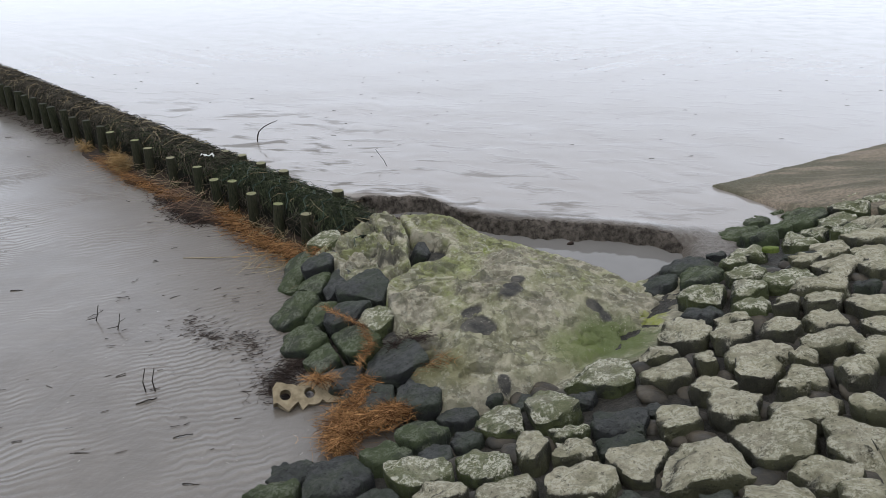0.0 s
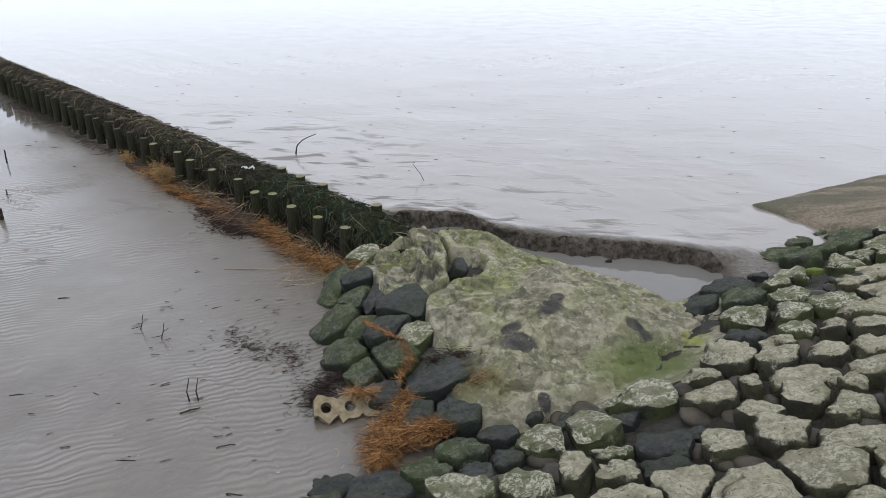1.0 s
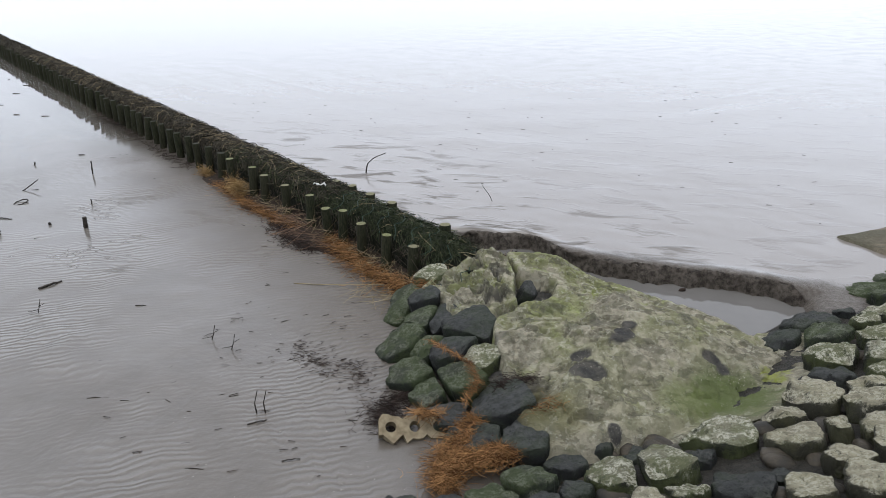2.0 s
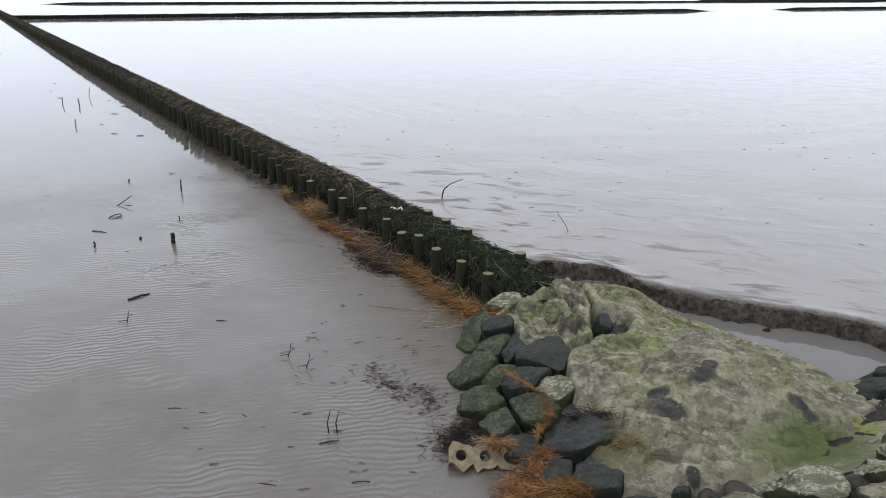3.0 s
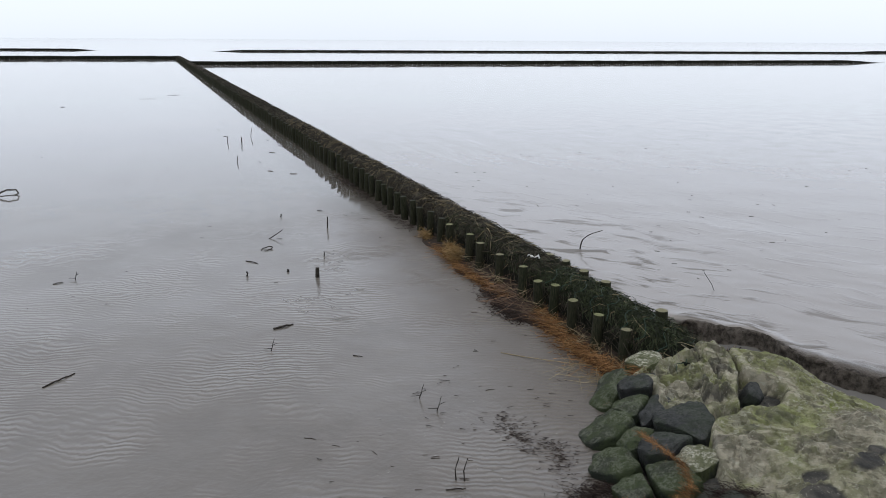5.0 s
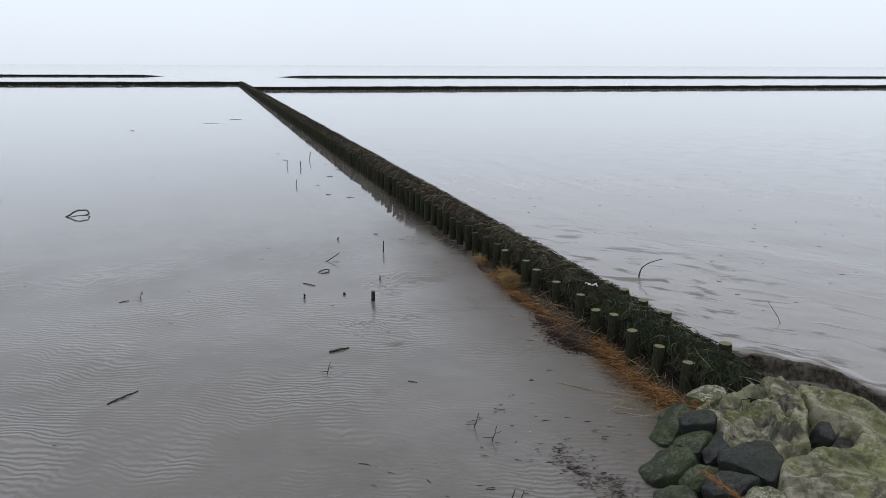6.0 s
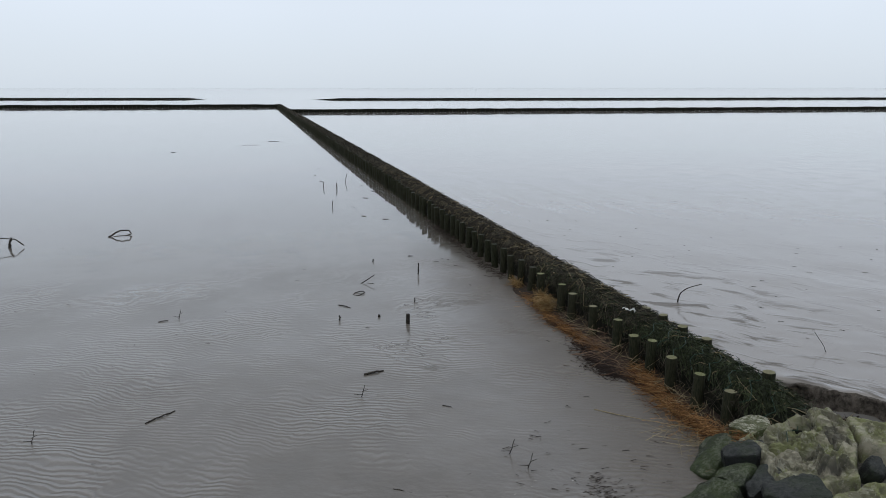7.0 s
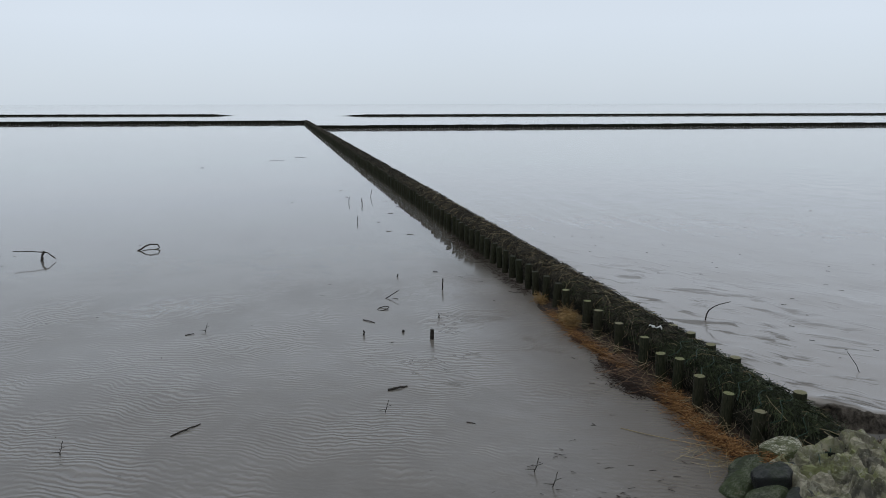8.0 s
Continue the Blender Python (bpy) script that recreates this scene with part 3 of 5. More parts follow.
# ---------------------------------------------------------------- dike revetment
def build_revetment():
    rng = random.Random(5)
    verts, faces = [], []
    cols, rows = 60, 34
    for i in range(cols + 1):
        for j in range(rows + 1):
            a, d = -3.2 + 11.5 * i / cols, -0.15 + 5.0 * j / rows
            x, y = TOE.x + UPHILL.y * -a + UPHILL.x * d, TOE.y + UPHILL.x * a + UPHILL.y * d
            verts.append((x, y, dike_z(x, y) - 0.115 + 0.02 * nz(x, y, 0, 6)))
    w = rows + 1
    for i in range(cols):
        for j in range(rows):
            faces.append((i * w + j, i * w + j + 1, (i + 1) * w + j + 1, (i + 1) * w + j))
    bed = part("revetment", mesh_of("revetment", verts, faces, BED))
    if bed.data.polygons[0].normal.z < 0:
        bed.data.flip_normals()
    tagged(bed, "dike slope of rough grey quarried stones with algae", "revetment", kind="structure")
    # stones as they lie: x, y, width, depth
    bend = [(0.40, 4.03, 0.42, 0.31), (0.79, 3.98, 0.30, 0.34), (1.01, 4.00, 0.15, 0.23), (0.99, 4.48, 0.36, 0.40), (1.26, 4.52, 0.26, 0.23), (1.24, 4.27, 0.24, 0.31), (1.45, 4.67, 0.24, 0.24), (1.48, 4.20, 0.28, 0.23), (1.30, 3.99, 0.38, 0.31), (1.64, 4.59, 0.21, 0.23), (1.80, 4.53, 0.31, 0.33), (1.72, 4.23, 0.25, 0.34), (2.03, 4.42, 0.24, 0.46), (1.70, 3.95, 0.33, 0.36), (1.95, 4.03, 0.16, 0.26), (1.83, 3.73, 0.18, 0.29), (1.49, 3.78, 0.12, 0.18), (1.25, 3.72, 0.27, 0.26), (1.42, 3.58, 0.29, 0.26), (1.64, 3.53, 0.23, 0.27), (1.33, 3.44, 0.18, 0.10), (0.98, 3.62, 0.23, 0.20), (1.04, 3.35, 0.26, 0.29), (1.33, 3.25, 0.37, 0.31)]
    foot = [(0.73, 3.34, 0.26, 0.31), (0.07, 3.67, 0.34, 0.41), (-0.01, 3.14, 0.19, 0.28), (0.21, 3.11, 0.27, 0.20), (0.51, 2.94, 0.28, 0.30), (0.79, 2.81, 0.44, 0.38), (1.10, 2.91, 0.42, 0.29), (1.40, 2.80, 0.29, 0.43), (1.56, 3.13, 0.16, 0.18), (1.20, 2.61, 0.32, 0.20), (1.02, 2.50, 0.32, 0.24), (0.23, 2.76, 0.39, 0.27), (1.28, 2.40, 0.20, 0.16), (-0.11, 2.77, 0.28, 0.25), (-0.60, 3.02, 0.37, 0.27), (-0.68, 3.51, 0.32, 0.28), (-0.48, 3.75, 0.29, 0.22), (-0.20, 3.60, 0.33, 0.32), (-0.26, 3.08, 0.33, 0.29), (-0.86, 3.32, 0.29, 0.25)]
    beyond = [(-1.10, 3.08, 0.41, 0.34), (-0.45, 2.77, 0.26, 0.19), (-1.42, 2.97, 0.34, 0.18), (1.21, 5.08, 0.36, 0.40), (1.46, 5.00, 0.26, 0.32), (1.26, 5.56, 0.41, 0.39), (1.55, 5.33, 0.28, 0.39), (1.79, 5.09, 0.35, 0.35), (1.95, 5.39, 0.38, 0.28), (2.10, 5.16, 0.33, 0.39), (2.30, 4.99, 0.17, 0.31), (1.90, 4.78, 0.39, 0.28), (2.22, 5.62, 0.26, 0.34), (2.14, 6.06, 0.29, 0.39), (2.30, 6.12, 0.24, 0.35), (2.45, 6.04, 0.33, 0.30), (2.50, 5.72, 0.33, 0.39), (2.40, 5.31, 0.23, 0.37), (1.93, 6.47, 0.36, 0.36), (1.83, 6.82, 0.42, 0.37), (2.02, 7.26, 0.38, 0.48), (2.45, 6.88, 0.36, 0.41), (2.62, 6.63, 0.28, 0.51), (2.80, 6.28, 0.33, 0.60)]
    upper = [(2.84, 6.91, 0.31, 0.38), (2.64, 7.32, 0.46, 0.37), (2.39, 7.64, 0.30, 0.59), (2.69, 7.85, 0.32, 0.42), (2.94, 7.86, 0.43, 0.56), (1.53, 5.63, 0.27, 0.20), (1.70, 5.92, 0.30, 0.21), (2.10, 6.65, 0.26, 0.23), (3.20, 7.22, 0.23, 0.48)]
    slate = [(0.50, 3.39, 0.34, 0.32), (0.44, 3.16, 0.29, 0.18), (0.67, 3.56, 0.19, 0.19), (-0.04, 3.93, 0.25, 0.21), (-0.33, 4.01, 0.24, 0.22), (0.98, 5.62, 0.31, 0.39), (1.27, 6.05, 0.44, 0.33), (1.78, 5.43, 0.31, 0.28), (1.14, 4.75, 0.32, 0.19), (-0.82, 2.84, 0.26, 0.21), (0.45, 2.60, 0.16, 0.21), (2.00, 5.57, 0.26, 0.18)]

    def inside(x, y):
        d = dike_d(x, y)
        return (-0.02 if y < 4 else -0.1) < d < 3.4 and along(MOUND, x, y) < -0.0 and y < 7.9 + 0.1 * (x - 2.4)
    stones = bend + foot + beyond + upper + slate
    told, dark0 = len(stones), len(stones) - len(slate)
    for _ in range(9000):
        x, y = rng.uniform(-2.6, 5.5), rng.uniform(-0.6, 8.4)
        near = y > 2.75 - 0.35 * x and x < 2.6
        w, d = (rng.uniform(0.16, 0.24), rng.uniform(0.15, 0.2)) if near else (rng.uniform(0.26, 0.38), rng.uniform(0.24, 0.34))
        if (not near or rng.random() < 0.12 and dike_d(x, y) > 0.3) and inside(x, y) and all(((x - a) / (0.46 * (w + p))) ** 2 + ((y - b) / (0.46 * (d + q))) ** 2 > 1 for a, b, p, q in stones):
            stones.append((x, y, w, d))
    for i, (x, y, w, d) in enumerate(stones):
        cell = trimmed(stones, i, rng)
        if len(cell) < 3:
            continue
        up_d = dike_d(x, y)
        wet = up_d + rng.uniform(-0.2, 0.2) + (-0.12 if y < 4.6 else -0.2)
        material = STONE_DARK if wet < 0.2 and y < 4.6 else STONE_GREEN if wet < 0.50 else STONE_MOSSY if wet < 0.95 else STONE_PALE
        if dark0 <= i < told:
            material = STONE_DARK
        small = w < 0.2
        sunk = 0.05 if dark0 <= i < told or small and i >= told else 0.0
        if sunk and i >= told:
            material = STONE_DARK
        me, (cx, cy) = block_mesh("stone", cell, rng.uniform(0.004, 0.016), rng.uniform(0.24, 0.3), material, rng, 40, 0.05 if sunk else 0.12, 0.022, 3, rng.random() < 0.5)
        ob = part("stone", me, bed)
        ob.matrix_basis = Matrix.Translation((cx, cy, dike_z(cx, cy) + rng.uniform(-0.03, 0.025) - sunk)) @ Matrix.Rotation(SLOPE * 0.9, 4, Vector((UPHILL.y, -UPHILL.x, 0)))
    # rounded cobbles washed into the joints
    shapes = []
    for k in range(5):
        bm = bmesh.new()
        bmesh.ops.create_icosphere(bm, subdivisions=2, radius=1.0)
        for v in bm.verts:
            v.co *= 1 + 0.22 * nz(v.co.x + k * 7, v.co.y, v.co.z, 0.9)
        me = bpy.data.meshes.new("cobble")
        bm.to_mesh(me)
        bm.free()
        me.materials.append(COBBLE)
        me.polygons.foreach_set("use_smooth", [True] * len(me.polygons))
        shapes.append(me)
    for _ in range(240):
        x, y = rng.uniform(-0.6, 2.6), rng.uniform(2.4, 5.6)
        if not inside(x, y):
            continue
        ob = part("cobble", shapes[rng.randrange(5)], bed)
        r = rng.uniform(0.04, 0.10)
        ob.matrix_basis = pose(x, y, dike_z(x, y) - 0.115, rng.uniform(-15, 15), rng.uniform(-15, 15), rng.uniform(0, 360)) @ Matrix.Diagonal((r * 1.3, r * 0.9, r * 0.6, 1))


MOUND = [(-2.32, 6.25), (-2.0, 6.55), (-1.65, 6.75), (-0.9, 6.75), (-0.2, 6.58), (0.3, 6.35), (0.8, 6.0), (1.12, 5.4), (1.1, 4.9), (0.78, 4.38), (0.3, 4.14), (-0.3, 4.02), (-0.85, 3.9), (-1.2, 4.0), (-1.6, 4.4), (-1.95, 4.9), (-2.2, 5.5), (-2.33, 5.9)]
SLAB = [(-1.04, 4.45), (-1.16, 4.7), (-1.24, 4.92), (-1.27, 5.12), (-1.12, 5.42), (-0.93, 5.62), (-0.88, 5.85), (-0.90, 6.02), (-1.22, 6.05), (-1.4, 6.3), (-1.45, 6.55), (-0.95, 6.66), (-0.7, 6.52), (-0.47, 6.38), (-0.15, 6.27), (0.1, 6.1), (0.53, 5.88), (0.8, 5.72), (1.08, 5.62), (1.36, 5.5), (1.3, 5.22), (1.06, 4.98), (0.88, 4.66), (0.4, 4.42), (0.15, 4.2), (-0.13, 4.06), (-0.32, 3.94), (-0.55, 3.82), (-0.82, 3.95), (-0.96, 4.2)]
CHUNK = [(-2.04, 5.62), (-1.98, 5.85), (-1.84, 6.06), (-1.74, 6.38), (-1.52, 6.5), (-1.34, 6.34), (-1.2, 6.02), (-1.16, 5.72), (-1.08, 5.52), (-1.22, 5.34), (-1.30, 5.22), (-1.38, 5.16), (-1.49, 5.26), (-1.56, 5.12), (-1.72, 5.34), (-1.87, 5.58)]
# patches where the mortar skin has come off, and stones that show through it
SPALLS = ((-0.51, 4.70, 0.075), (-0.43, 4.55, 0.105), (-0.19, 5.17, 0.06), (-0.22, 5.05, 0.075), (-0.25, 4.93, 0.065), (-0.20, 4.06, 0.05), (0.42, 4.98, 0.055), (0.49, 4.92, 0.05))
SHOWN = ((-0.80, 5.45, 0.12), (-0.44, 5.2, 0.08), (-0.28, 5.77, 0.10), (-1.14, 4.85, 0.10), (-0.95, 5.15, 0.08), (-0.62, 5.05, 0.07), (-0.78, 4.68, 0.06), (0.12, 5.25, 0.07), (0.30, 5.45, 0.09), (-1.55, 5.75, 0.11), (-1.35, 5.62, 0.13), (-1.62, 6.12, 0.10), (-1.38, 6.05, 0.10))


def patches(spots, x, y, soft, ragged):
    """1 inside any of the round ragged patches, 0 outside."""
    v = 0.0
    for px, py, r in spots:
        if abs(x - px) < 0.3 and abs(y - py) < 0.3:
            v = max(v, 1 - sm(r - soft, r, math.hypot((x - px) * 0.9, y - py) + ragged * nz(x, y, 0.0, 6.5)))
    return v


def mound_z(x, y):
    """Height of the mound, and how far bare dark stone or soil shows there."""
    e = along(SLAB, x, y) + 0.03 * nz(x, y, 1.0, 3.0) + 0.012 * nz(x, y, 2.0, 14.0)
    c = along(CHUNK, x, y) + 0.018 * nz(x, y, 9.0, 6.0) + 0.010 * nz(x, y, 3.0, 18.0)
    # soil and rubble under the loose stones of the flank
    z = -0.33 + 0.27 * sm(-0.03, 0.5, along(MOUND, x, y)) - 0.06 * sm(-0.6, 0.0, x) + 0.02 * fractal(x, y, 2.0, 9.0, 3)
    bare = 1.0
    if e > -0.22:
        left = (1 - sm(-1.1, -0.45, x)) * sm(4.35, 4.8, y)
        top = -0.28 + (0.27 - 0.06 * sm(0.3, 1.1, x)) * sm(-0.15 + 0.12 * left, 0.11 - 0.05 * left, e) + (0.21 - 0.09 * sm(0.1, 1.0, x)) * sm(0.05, 0.95, e) + 0.10 * left * sm(0.0, 0.07, e)
        top += 0.05 * sm(-0.05, 0.12, e) * sm(5.0, 5.6, y + 0.4 * max(0.0, x))
        if x > -0.3:
            top = max(top, dike_z(x, y) - 0.10 - 0.1 * (1 - sm(-0.3, 0.1, x)))
        if top > z:
            z, bare = top, (1 - sm(-0.14 + 0.10 * left, -0.08 + 0.09 * left, e)) * (1 - sm(0.1, 0.5, x))
    if c > -0.06:
        top = -0.2 + (0.265 + 0.07 * sm(5.1, 6.2, y) - 0.04 * (1 - sm(-2.0, -1.6, x))) * sm(-0.012, 0.04, c)
        if top > z:
            z, bare = top, 1 - sm(-0.005, 0.02, c)
    in_skin = max(sm(0.0, 0.2, e), sm(0.02, 0.12, c))
    gone, shown = patches(SPALLS, x, y, 0.016, 0.05), patches(SHOWN, x, y, 0.045, 0.09)
    z += (0.022 * shown - 0.024 * gone) * in_skin
    # ledges where flakes have split away, strongest on the broken corner
    rough = 0.6 + 0.75 * sm(0.0, 0.1, c) + 0.35 * (1 - sm(-0.9, 0.2, x))
    for size, drop, key in ((2.6, 0.040, 21.0), (5.0, 0.030, 33.0), (9.0, 0.016, 47.0)):
        t = 1.7 * fractal(x, y * 1.25, key, size, 2)
        z += drop * rough * (1 - gone) * (math.floor(t) + sm(0.90, 1.0, t - math.floor(t))) * in_skin
    if c > 0.0:
        for ax, ay, bx, by in ((-1.92, 5.72, -1.52, 6.12), (-1.72, 6.34, -1.36, 5.92), (-1.60, 5.30, -1.25, 5.62)):
            dx, dy = bx - ax, by - ay
            t = max(0.0, min(1.0, ((x - ax) * dx + (y - ay) * dy) / (dx * dx + dy * dy)))
            off = math.hypot(x - ax - t * dx, y - ay - t * dy) + 0.05 * nz(x, y, ax, 5.0) + 0.02 * nz(x, y, bx, 17.0)
            cut = 1 - sm(0.008, 0.026, abs(off))
            z -= 0.06 * cut
            bare = max(bare, 0.8 * cut)
    z += (0.018 * fractal(x, y, 0.0, 2.3, 3) + 0.009 * fractal(x, y, 4.0, 8.0, 3) + 0.005 * fractal(x, y, 8.0, 28.0, 2)) * (0.25 + 0.75 * in_skin)
    return z, max(bare, gone, 0.5 * shown)


def build_mound():
    rng = random.Random(9)
    step, x0, y0, nx, ny = 0.0115, -2.5, 3.70, 335, 266
    field = [(x0 + i * step, y0 + j * step, *mound_z(x0 + i * step, y0 + j * step)) for i in range(nx) for j in range(ny)]
    keep = [max(along(MOUND, p[0], p[1]), along(SLAB, p[0], p[1])) > -0.18 for p in field]
    faces = [(i * ny + j, (i + 1) * ny + j, (i + 1) * ny + j + 1, i * ny + j + 1) for i in range(nx - 1) for j in range(ny - 1) if keep[i * ny + j] and keep[(i + 1) * ny + j + 1]]
    body = part("stone_mound", mesh_of("stone_mound", [p[:3] for p in field], faces, MORTAR))
    body.data.set_sharp_from_angle(angle=radians(32))
    tagged(body, "mound of stones set in cracked mortar with green moss", "rock mound")
    bared = body.data.attributes.new("bared", "FLOAT", "POINT")
    bared.data.foreach_set("value", [p[3] for p in field])
    # loose stones of the flank: x, y, height of the top, width, depth, lean, stone
    flank = ((-1.43, 5.08, 0.06, 0.28, 0.36, 0.25, STONE_DARK), (-1.52, 4.76, 0.01, 0.30, 0.36, 0.25, STONE_DARK), (-1.72, 5.24, 0.00, 0.18, 0.28, 0.25, STONE_DARK), (-1.89, 5.26, -0.04, 0.23, 0.26, 0.35, STONE_GREEN), (-1.95, 5.55, 0.04, 0.20, 0.26, 0.2, STONE_DARK), (-2.02, 5.96, 0.06, 0.22, 0.24, 0.1, STONE_MOSSY), (-2.20, 5.66, -0.12, 0.24, 0.42, 0.6, STONE_GREEN), (-2.0, 5.02, -0.13, 0.30, 0.36, 0.5, STONE_GREEN), (-1.76, 4.58, -0.14, 0.27, 0.26, 0.3, STONE_GREEN))
    lower = ((-1.36, 4.45, -0.03, 0.36, 0.34, 0.3, STONE_GREEN), (-1.70, 4.82, -0.08, 0.20, 0.24, 0.35, STONE_GREEN), (-1.25, 4.63, 0.02, 0.22, 0.26, 0.15, STONE_MOSSY), (-1.52, 4.33, -0.14, 0.22, 0.24, 0.35, STONE_GREEN), (-1.32, 4.12, -0.15, 0.26, 0.22, 0.2, STONE_DARK), (-1.02, 4.18, -0.03, 0.38, 0.34, 0.22, STONE_DARK), (-1.05, 3.88, -0.12, 0.30, 0.24, 0.2, STONE_DARK), (-0.80, 3.92, -0.07, 0.28, 0.22, 0.15, STONE_DARK))
    lying = flank + lower
    spots = [(x, y, w * 1.27, d * 1.25) for x, y, _, w, d, _, _ in lying]
    for i, (x, y, z, w, d, lean, material) in enumerate(lying):
        cell = trimmed(spots, i, rng)
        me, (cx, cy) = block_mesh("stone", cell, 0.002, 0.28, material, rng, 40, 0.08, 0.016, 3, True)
        ob = part("stone", me, body)
        ob.matrix_basis = Matrix.Translation((cx, cy, z)) @ Matrix.Rotation(lean, 4, Vector((0.45, -0.89, 0)))
    # a stone fallen into the open hole
    me, _c = block_mesh("stone", quarried(0.17, 0.24, rng), 0.0, 0.2, STONE_DARK, rng, 28, 0.1, 0.014)
    ob = part("stone", me, body)
    ob.matrix_basis = pose(-1.05, 5.80, 0.09, 14, 24, 20)


build_revetment()
build_mound()


def build_unseen_dike():
    """Unseen grass dike above the stones, up to its crest, blocking low sky."""
    verts, w = [], 12
    for i in range(81):
        for j in range(w + 1):
            a, d = -120 + 3.0 * i, 3.3 + 14.0 * j / w
            x, y = TOE.x + 0.647 * a + UPHILL.x * d, TOE.y + 0.762 * a + UPHILL.y * d
            verts.append((x, y, -0.22 + SLOPE * d + 0.1 * sm(0, 3, a) - 0.02 + 0.05 * nz(x, y, 0, 0.7)))
    faces = [(i * (w + 1) + j, i * (w + 1) + j + 1, (i + 1) * (w + 1) + j + 1, (i + 1) * (w + 1) + j) for i in range(80) for j in range(w)]
    ob = part("dike", mesh_of("dike", verts, faces, UNSEEN_GRASS))
    if ob.data.polygons[0].normal.z < 0:
        ob.data.flip_normals()
    tagged(ob, "unseen grass slope of the dike above the stones, added to block low sky", "dike", kind="structure")


build_unseen_dike()


# ---------------------------------------------------------------- asphalt ramp beyond the stones
def build_ramp():
    verts, w = [], 46
    tx, ty = 0.776, 0.63
    for i in range(81):
        for j in range(w + 1):
            a, b = -0.12 + 10.0 * i / 80, 3.8 * j / w
            x, y = 1.83 + tx * a + ty * b * 0.86, 8.24 + ty * a - tx * b * 0.86
            z = -0.08 + 0.09 * sm(0, 0.10, b) + 0.205 * b + 0.014 * fractal(x, y, 0, 3.0, 3) + 0.01 * fractal(x, y, 3, 12.0, 2)
            verts.append((x, y, z - 0.045 * sm(0.35, 0.9, b) - (0.07 + 0.03 * nz(x, y, 5, 6.0) + 0.05 * sm(0.6, 0.95, b)) * (1 - sm(-0.12, 0.7, a)) * sm(0.0, 0.5, b) - (0.35 if i == 0 else 0.0)))
    faces = [(i * (w + 1) + j, (i + 1) * (w + 1) + j, (i + 1) * (w + 1) + j + 1, i * (w + 1) + j + 1) for i in range(80) for j in range(w)]
    ob = part("asphalt_ramp", mesh_of("asphalt_ramp", verts, faces, ASPHALT))
    if ob.data.polygons[200].normal.z < 0:
        ob.data.flip_normals()
    tagged(ob, "brown mossy asphalt slope beside the revetment stones", "ramp", kind="structure")


build_ramp()


# ---------------------------------------------------------------- brushwood groynes
def post_mesh(r, h, rng, sides=12):
    verts, faces = [], []
    rings = [(-0.25, 1.0), (0.0, 1.0), (h * 0.35, 0.99), (h * 0.7, 0.97), (h - 0.012, 0.96), (h, 0.90)]
    off = rng.uniform(0, 50)
    for z, s in rings:
        for k in range(sides):
            a = 2 * math.pi * k / sides
            q = r * s * (1 + 0.07 * nz(math.cos(a) * 2 + off, math.sin(a) * 2, z * 3, 1.0))
            verts.append((q * math.cos(a), q * math.sin(a), z))
    for i in range(len(rings) - 1):
        for k in range(sides):
            a, b = i * sides + k, i * sides + (k + 1) % sides
            faces.append((a, b, b + sides, a + sides))
    verts.append((0, 0, h))
    faces += [((len(rings) - 1) * sides + k, (len(rings) - 1) * sides + (k + 1) % sides, len(verts) - 1) for k in range(sides)]
    me = mesh_of("post", verts, faces, POST)
    me.set_sharp_from_angle(angle=radians(40))
    return me, [(x, y, z + 0.001) for x, y, z in verts[-sides - 1:-1]]


def add_posts(parent, spots, rng):
    """Posts as parts of a groyne, from a few shared shapes, each with its sawn end."""
    shapes = []
    for _ in range(10):
        me, rim = post_mesh(rng.uniform(0.054, 0.064), 0.416, rng)
        cut = mesh_of("cut_end", rim + [(0, 0, rim[0][2] + 0.004)], [(k, (k + 1) % 12, 12) for k in range(12)], CUT)
        shapes.append((me, cut))
    for x, y, z, lean_x, lean_y, near in spots:
        me, cut = shapes[rng.randrange(10)]
        ob = part("post", me, parent)
        ob.matrix_basis = pose(x, y, z, lean_x, lean_y, rng.uniform(0, 360))
        if near:
            part("cut_end", cut, ob, "pale moss-green sawn post end")


def brush_core(name, length, start, width, crown, low, rng, steps):
    """The packed heart of the brushwood between the two rows of posts."""
    verts, faces, w = [], [], 9
    us = [start + (length - start) * (i / steps) ** 2 for i in range(steps + 1)]
    for u in us:
        taper = sm(start - 0.05, start + 0.95, u)
        for j in range(w):
            f = j / (w - 1)
            n = 0.13 + (width - 0.15) * f
            arch = math.sin(math.pi * f) ** 0.22 if 0 < f < 1 else 0
            bottom = low * (1 - f) - 0.02
            z = bottom + (crown * (0.25 + 0.75 * taper) - bottom) * arch + 0.025 * nz(u, n * 3, 2.0, 2.4) * arch
            x, y = plan(u, n + 0.03 * nz(u, f, 7.0, 1.7))
            verts.append((x, y, z))
    for i in range(steps):
        for j in range(w - 1):
            faces.append((i * w + j, i * w + j + 1, (i + 1) * w + j + 1, (i + 1) * w + j))
    me = mesh_of(name, verts, faces, BRUSH_BLACK)
    return me


